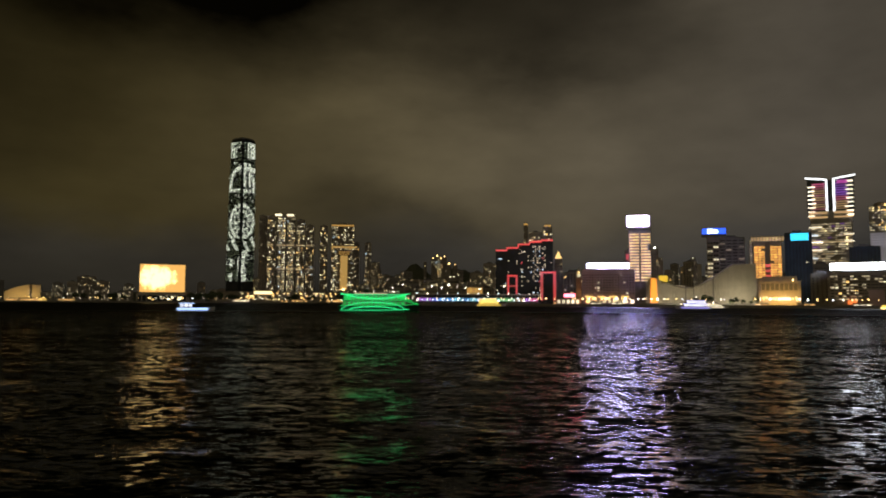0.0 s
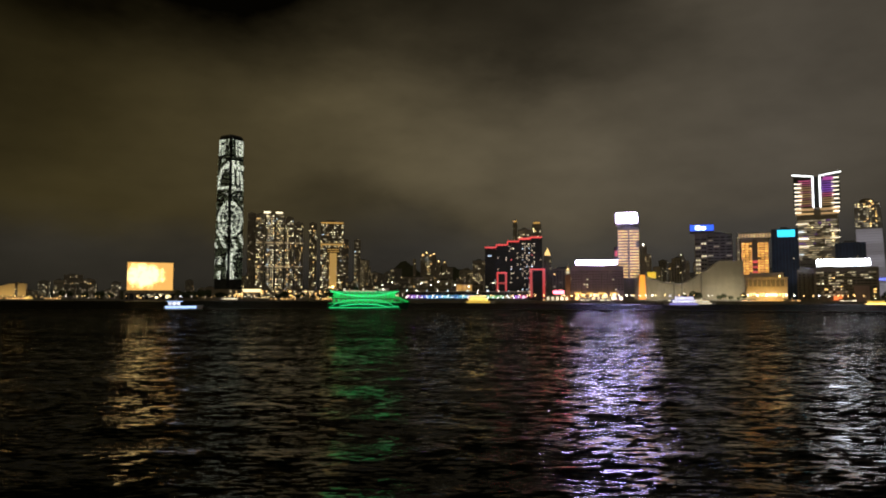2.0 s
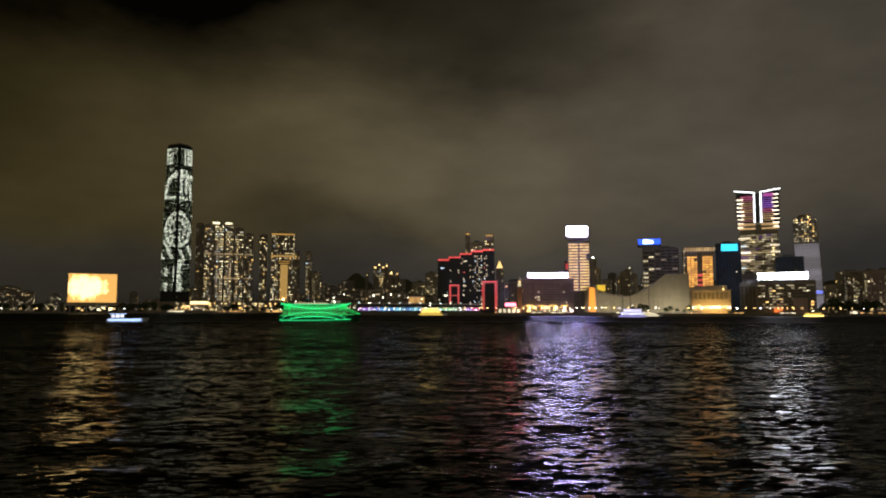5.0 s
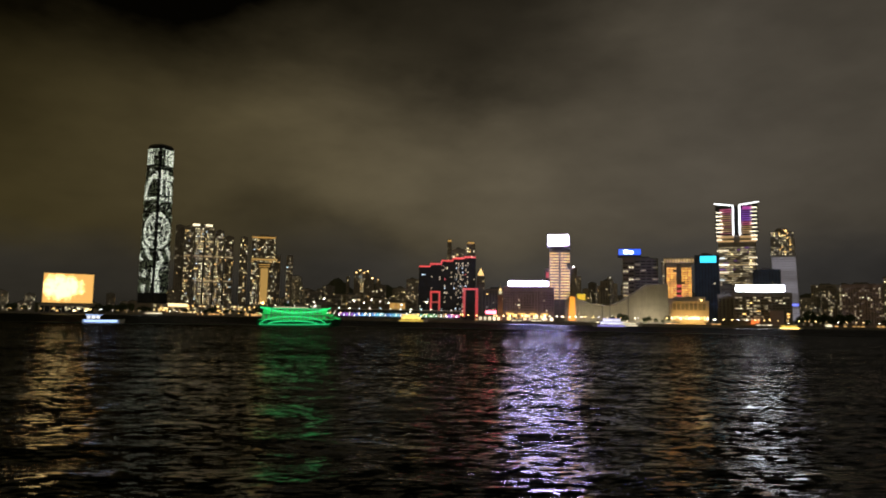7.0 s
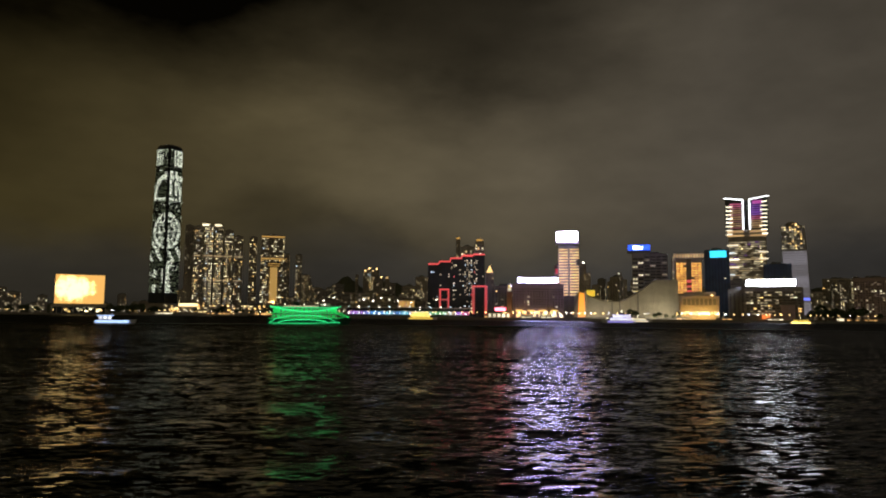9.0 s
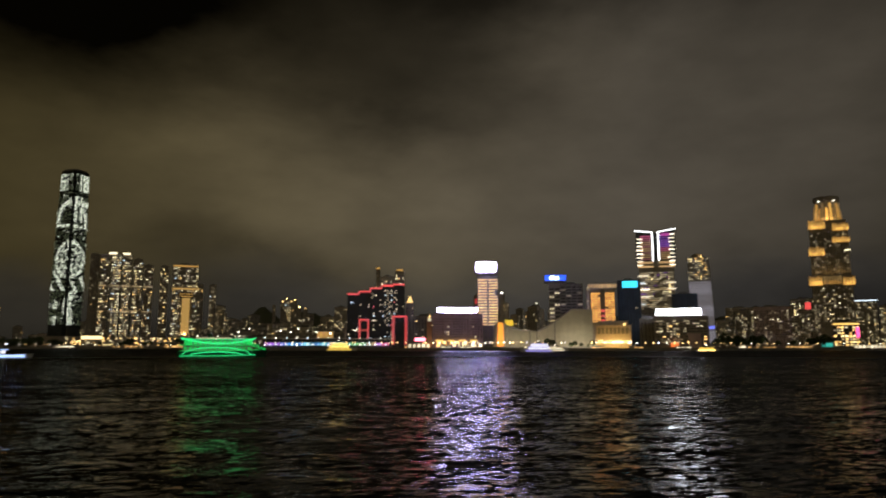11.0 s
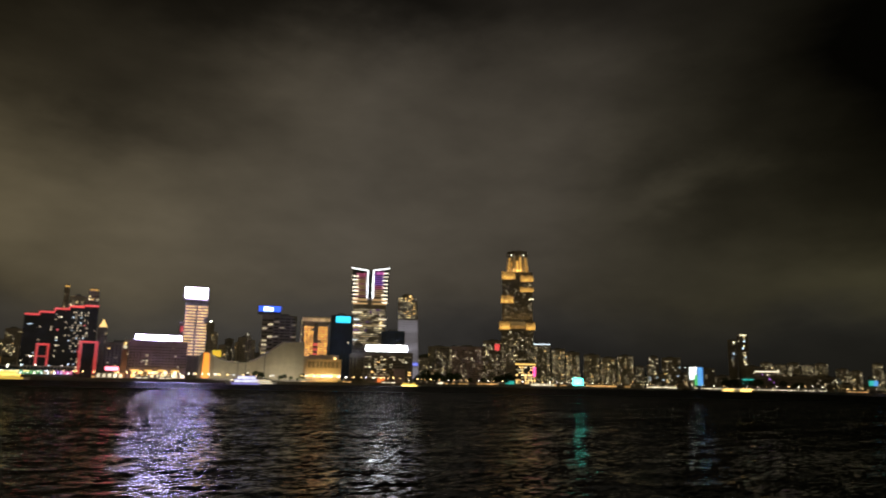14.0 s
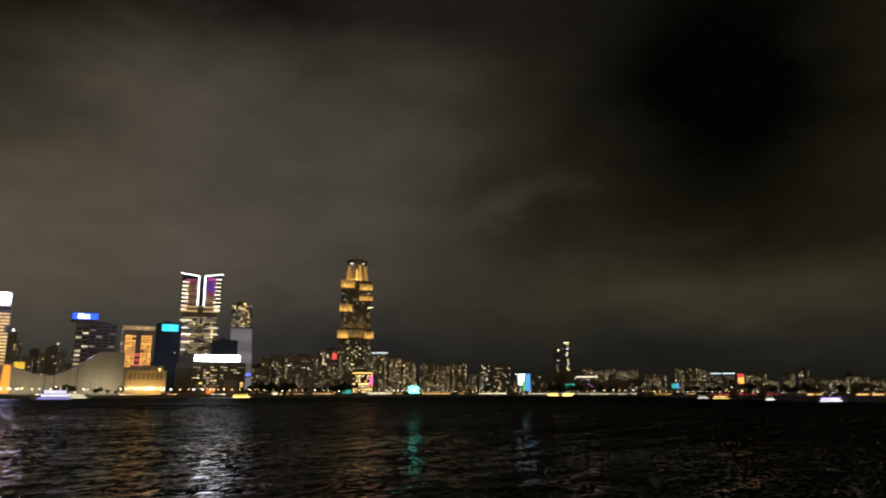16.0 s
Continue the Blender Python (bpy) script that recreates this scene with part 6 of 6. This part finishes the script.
def tree(h, seed):
    rng = random.Random(seed)
    top = thing("tree", Matrix.Identity(4), "dark broad-leaved tree on the waterfront", "tree", "waterfront trees")
    g = Geo().loft([ring(0.42, 0.42, 0, 7), ring(0.3, 0.3, h * 0.25, 7, 0.1), ring(0.2, 0.2, h * 0.55, 7, -0.1, 0.1)])
    for i in range(6):
        t = i * 1.05 + rng.random()
        a = Vector((0, 0, h * rng.uniform(0.25, 0.5)))
        g.tube([a, a + Vector((math.cos(t) * h * 0.14, math.sin(t) * h * 0.14, h * 0.14)), a + Vector((math.cos(t) * h * 0.26, math.sin(t) * h * 0.26, h * 0.34))], 0.13, 5)
    part("trunk", g, BARK, top)
    part("crown", leaf_cloud(rng, 420, h * 0.42, h * 0.42, h * 0.36, h * 0.66, h * 0.055), FOLIAGE, top, kind="stuff")
    return top


def trees():
    kinds = [tree(14, 1), tree(11, 2), tree(17, 3)]
    used = set()
    rng = random.Random(111)
    rows = [(-20.0, -16.2, 26, 25, 60), (-28, -24, 10, 20, 70), (33.2, 36.6, 22, 30, 160), (19.4, 24.5, 12, 8, 14), (36.5, 41, 8, 10, 20), (57, 63, 14, 15, 60), (65, 80, 26, 900, 1200), (-14, -8, 14, 10, 30)]
    for b0, b1, n, o0, o1 in rows:
        for i in range(n):
            b = rng.uniform(b0, b1)
            k = rng.randrange(3)
            s = rng.uniform(0.75, 1.35) * (0.5 if b0 == 19.4 else 1.0)
            m = site(b, shore_at(b) + rng.uniform(o0, o1), Z0, rng.uniform(0, 360)) @ Matrix.Diagonal((s, s, s, 1))
            if k in used:
                c = copy_thing(kinds[k], m)
                c.matrix_basis = m
            else:
                kinds[k].matrix_world = m
                used.add(k)


trees()
tk = thing("park_kiosk", site(35.2, 1100), "small lit park kiosk among the trees", "kiosk")
part("wall", Geo().box(-4, 4, 0, 5, Z0, Z0 + 3.5), PAV_WHITE, tk)
part("roof", Geo().box(-5, 5, -1, 6, Z0 + 3.5, Z0 + 4.2), ROOFING, tk)


def light_mast(bearing, dist, h):
    top = thing("signal_mast", site(bearing, dist), "tall thin steel mast with a small white top light", "mast")
    part("pole", Geo().prism(ring(0.45, 0.45, Z0, 8), ring(0.18, 0.18, Z0 + h, 8)), STEEL, top)
    for k in (0.55, 0.8):
        part("spreader", Geo().box(-2.2, 2.2, -0.12, 0.12, Z0 + h * k, Z0 + h * k + 0.25), STEEL, top)
    part("top_light", Geo().ball(0, 0, Z0 + h + 0.5, 0.6), LAMP_WHITE, top)


light_mast(19.78, 862, 54)
tl = tower("apartment_tower", "slim dark tower with a bright white roof lamp", "tower", 16.95, 1500, 13, Z0, 117, lit=0.10, floor=4, bay=3.6, colours=FAR, seed=96, singles=30, wall=CONCRETE)
part("roof_lamp", Geo().ball(0, 0.5, 119.5, 1.4), LAMP_WHITE, tl)


# ---- boats ----
def hull_geo(l, beam, depth, draft=0.6, bow=0.22):
    """A hull along x with a raked bow to +x and a square stern."""
    rings = []
    for i in range(11):
        t = i / 10
        x = -l / 2 + l * t
        k = 1.0 if t < 1 - bow else max(0.04, 1 - ((t - (1 - bow)) / bow) ** 1.8)
        sheer = depth * (1 + 0.25 * max(0, t - 0.6) / 0.4)
        rk = 0.06 * l * max(0, t - 0.8) / 0.2
        rings.append([(x, -beam / 2 * k * 0.7, -draft), (x + rk, -beam / 2 * k, sheer), (x + rk, beam / 2 * k, sheer), (x, beam / 2 * k * 0.7, -draft)])
    return Geo().loft(rings)


def green_ferry():
    b, dist, w, z0, z1 = (-4.92, 344, 39.5, -0.4, 8.6)
    l = w * 0.97
    top = thing("harbour_ferry", site(b - 0.4, dist), "two-deck harbour ferry outlined all over in green light", "ferry")
    part("hull", hull_geo(l, 9, 2.6), HULL_DARK, top)
    part("lower_cabin", Geo().box(-l * 0.44, l * 0.36, -3.9, 3.9, 2.6, 5.2), HULL_WHITE, top)
    part("upper_deck", Geo().box(-l * 0.47, l * 0.42, -4.4, 4.4, 5.2, 5.5), HULL_WHITE, top)
    part("upper_cabin", Geo().box(-l * 0.40, l * 0.28, -3.6, 3.6, 5.5, 7.8), HULL_WHITE, top)
    part("roof", Geo().box(-l * 0.45, l * 0.36, -4.2, 4.2, 7.8, 8.1), HULL_WHITE, top)
    part("wheelhouse", Geo().box(l * 0.16, l * 0.28, -2, 2, 8.1, 10.0), HULL_WHITE, top)
    part("roof_light", Geo().box(-l * 0.30, l * 0.12, -4.3, -4.15, 8.3, 8.75), DIM, top, "pale light strip under the awning")
    for x in (-0.28, -0.05, 0.2):
        part("deck_lamp", Geo().ball(l * x, -3.9, 9.4, 0.26), LAMP_WHITE, top)
        part("lamp_post", Geo().box(l * x - 0.06, l * x + 0.06, -3.95, -3.83, 8.1, 9.2), STEEL, top)
    part("funnel", Geo().loft([ring(1.3, 0.9, 8.1, 12, -l * 0.12), ring(1.1, 0.8, 10.6, 12, -l * 0.15)]), HULL_DARK, top)
    part("flag_mast", Geo().tube([(-l * 0.3, 0, 8.1), (-l * 0.3, 0, 12)], 0.08), STEEL, top)
    for i in range(14):
        x = -l * 0.41 + i * l * 0.056
        for z in (3.3, 6.0):
            part("cabin_window", Geo().box(x - 0.55, x + 0.55, -4.0 if z < 5 else -3.7, -3.55 if z > 5 else -3.85, z, z + 1.2), GREEN_PANE, top)
    for z0_, y_, a, e, m in ((0.45, -4.6, -0.47, 0.40, LED_MINT), (2.7, -4.7, -0.47, 0.44, LED_GREEN), (5.35, -4.6, -0.48, 0.43, LED_GREEN), (8.0, -4.4, -0.46, 0.37, LED_MINT)):
        part("light_string", Geo().tube([(l * a, y_, z0_), (0, y_ - 0.05, z0_), (l * e, y_, z0_ + (0.5 if z0_ < 3 else 0))], 0.14), m, top, "green light tube along the deck edge")
    for k, (xc, hw, za, zb) in enumerate(((-0.05, 0.40, 0.8, 4.3), (-0.05, 0.30, 0.8, 2.2))):
        pts = [(l * (xc - hw + 2 * hw * i / 20), -4.75, za + (zb - za) * (1 - (2 * i / 20 - 1) ** 2) ** 0.6) for i in range(21)]
        part("light_arch", Geo().tube(pts, 0.14), LED_MINT, top, "arched green light tube")
    pts = [(l * (-0.46 + 0.86 * i / 20), -4.7, 8.6 - 2.6 * (1 - (2 * i / 20 - 1) ** 2)) for i in range(21)]
    part("light_swag", Geo().tube(pts, 0.15), LED_MINT, top, "sagging green light tube")
    for x in (-0.40, -0.36, 0.30, 0.34):
        part("lit_panel", Geo().box(l * x - 0.6, l * x + 0.6, -4.5, -4.2, 5.6, 8.4), LED_GREEN, top)
    part("bow_tube", Geo().tube([(l * 0.36, -3.9, 6.2), (l * 0.44, -3.2, 4.6), (l * 0.52, -0.8, 3.6)], 0.15), LED_GREEN, top)
    part("bow_tube", Geo().tube([(l * 0.36, -3.9, 5.0), (l * 0.44, -3.2, 3.9), (l * 0.52, -0.8, 3.2)], 0.15), LED_GREEN, top)


GREEN_PANE = glow("green_lit_cabin_pane", (0.0, 0.85, 0.15), 0.5, 0.5)
green_ferry()


def launch(b, dist, l, label, side, cabin, deck, h=1.0, decks=1, flip=1, name="launch", fore=0.28):
    top = thing(name, site(b, dist, 0, 0 if flip > 0 else 180), label, "boat")
    part("hull", hull_geo(l, l * 0.24, 1.5 * h), HULL_WHITE, top)
    y = -l * 0.12 * flip
    wl = Geo().box(-l * 0.46, l * 0.36, min(y * 1.05, y * 0.95), max(y * 1.05, y * 0.95), 0.5 * h, 1.35 * h)
    part("side_light", wl, side, top, "glowing strip along the hull")
    z = 1.5 * h
    for dk in range(decks):
        a, e = -l * (0.40 - 0.05 * dk), l * (fore - 0.08 * dk)
        part("cabin", Geo().box(a, e, -l * 0.09, l * 0.09, z, z + 2.0 * h), HULL_WHITE, top)
        n = max(3, int((e - a) / (1.6 * h)))
        for i in range(n):
            x = a + (i + 0.5) * (e - a) / n
            for s in (-1, 1):
                part("cabin_window", Geo().box(x - 0.55 * h, x + 0.55 * h, s * l * 0.09 - 0.08, s * l * 0.09 + 0.08, z + 0.6 * h, z + 1.6 * h), cabin, top)
        part("deck_roof", Geo().box(a - 0.5, e + 0.8, -l * 0.10, l * 0.10, z + 2.0 * h, z + 2.2 * h), HULL_WHITE, top)
        part("deck_tube", Geo().tube([(a - 0.5, y * 0.9, z + 2.1 * h), (e + 0.8, y * 0.9, z + 2.1 * h)], 0.16 * h), deck, top)
        z += 2.2 * h
    part("mast", Geo().tube([(-l * 0.05, 0, z), (-l * 0.08, 0, z + 2.2 * h)], 0.07), STEEL, top)
    part("mast_lamp", Geo().ball(-l * 0.08, 0, z + 2.3 * h, 0.28 * h), LAMP_WHITE, top)
    return top


BOAT_BLUE = glow("pale_blue_hull_light", (0.40, 0.58, 1.0), 1.7, 0.2, True)
BOAT_WHITE = glow("white_cabin_light", (0.9, 0.92, 1.0), 2.0, 0.5)
BOAT_VIOLET = glow("violet_hull_light", (0.42, 0.36, 1.0), 0.95, 0.3)
BOAT_GOLD = glow("gold_hull_light", (1.0, 0.66, 0.10), 1.5, 0.5)
b = (-19.02, 330, 15.6, -0.3, 5.8)
launch(b[0] - 0.5, b[1], b[2], "white motor launch lit pale blue along its hull", BOAT_BLUE, BOAT_WHITE, BOAT_BLUE, 0.95, fore=-0.06)
b = (3.90, 930, 37.6, 0.3, 11.6)
launch(b[0], b[1] - 60, b[2] * 0.94, "tour boat hung with golden lights", BOAT_GOLD, BOAT_GOLD, GOLD_HOT, 1.5, 2)
b = (19.75, 640, 27.6, -0.4, 10.5)
launch(b[0], b[1], b[2], "harbour ferry lit violet and white", BOAT_VIOLET, BOAT_WHITE, BOAT_VIOLET, 1.25, 2, flip=-1, name="small_ferry")
b = (32.46, 960, 26.1, 0.9, 7.1)
launch(b[0] + 0.3, 900, b[2] * 0.9, "low tour boat with golden lights by the quay", GOLD_HOT, BOAT_GOLD, BOAT_GOLD, 1.1)
b = (77.17, 445, 13.0, -12.1, 1.2)
launch(b[0], b[1], b[2], "white tour boat by the eastern quay", BOAT_WHITE, BOAT_WHITE, LED_PURPLE, 0.6)
launch(21.3, 800, 24, "small ferry with pale lit cabins at the quay", PAV_WHITE, PAV_WHITE, DIM, 1.1, name="small_ferry")
launch(-33.2, 1500, 26, "moored boat with warm cabin lights", DIM, WARM, DIM, 1.1)
launch(58.6, 1400, 30, "work boat with golden deck lights", GOLD_HOT, GOLD_HOT, GOLD_HOT, 1.2)
launch(57.35, 1430, 26, "work boat with golden deck lights", GOLD_HOT, GOLD_HOT, GOLD_HOT, 1.2)
launch(69.9, 640, 15, "small tour boat with warm cabin lights", BOAT_GOLD, WARM, ORANGE_SIGN, 0.7)
launch(68.6, 700, 10, "small white launch by the eastern shore", BOAT_WHITE, DIM, DIM, 0.7)
launch(73.2, 530, 6, "small white launch by the eastern shore", BOAT_WHITE, DIM, DIM, 0.5)
tk2 = thing("teal_kiosk", site(40.8, shore_at(40.8) + 14), "quayside kiosk with a small teal lit sign", "kiosk")
part("wall", Geo().box(-9, 9, 0.6, 6, Z0, Z0 + 9), CONCRETE_DARK, tk2)
sign_board(tk2, "sign_face", 15, Z0 + 2, Z0 + 8, TEAL_SOFT, y=-0.6)
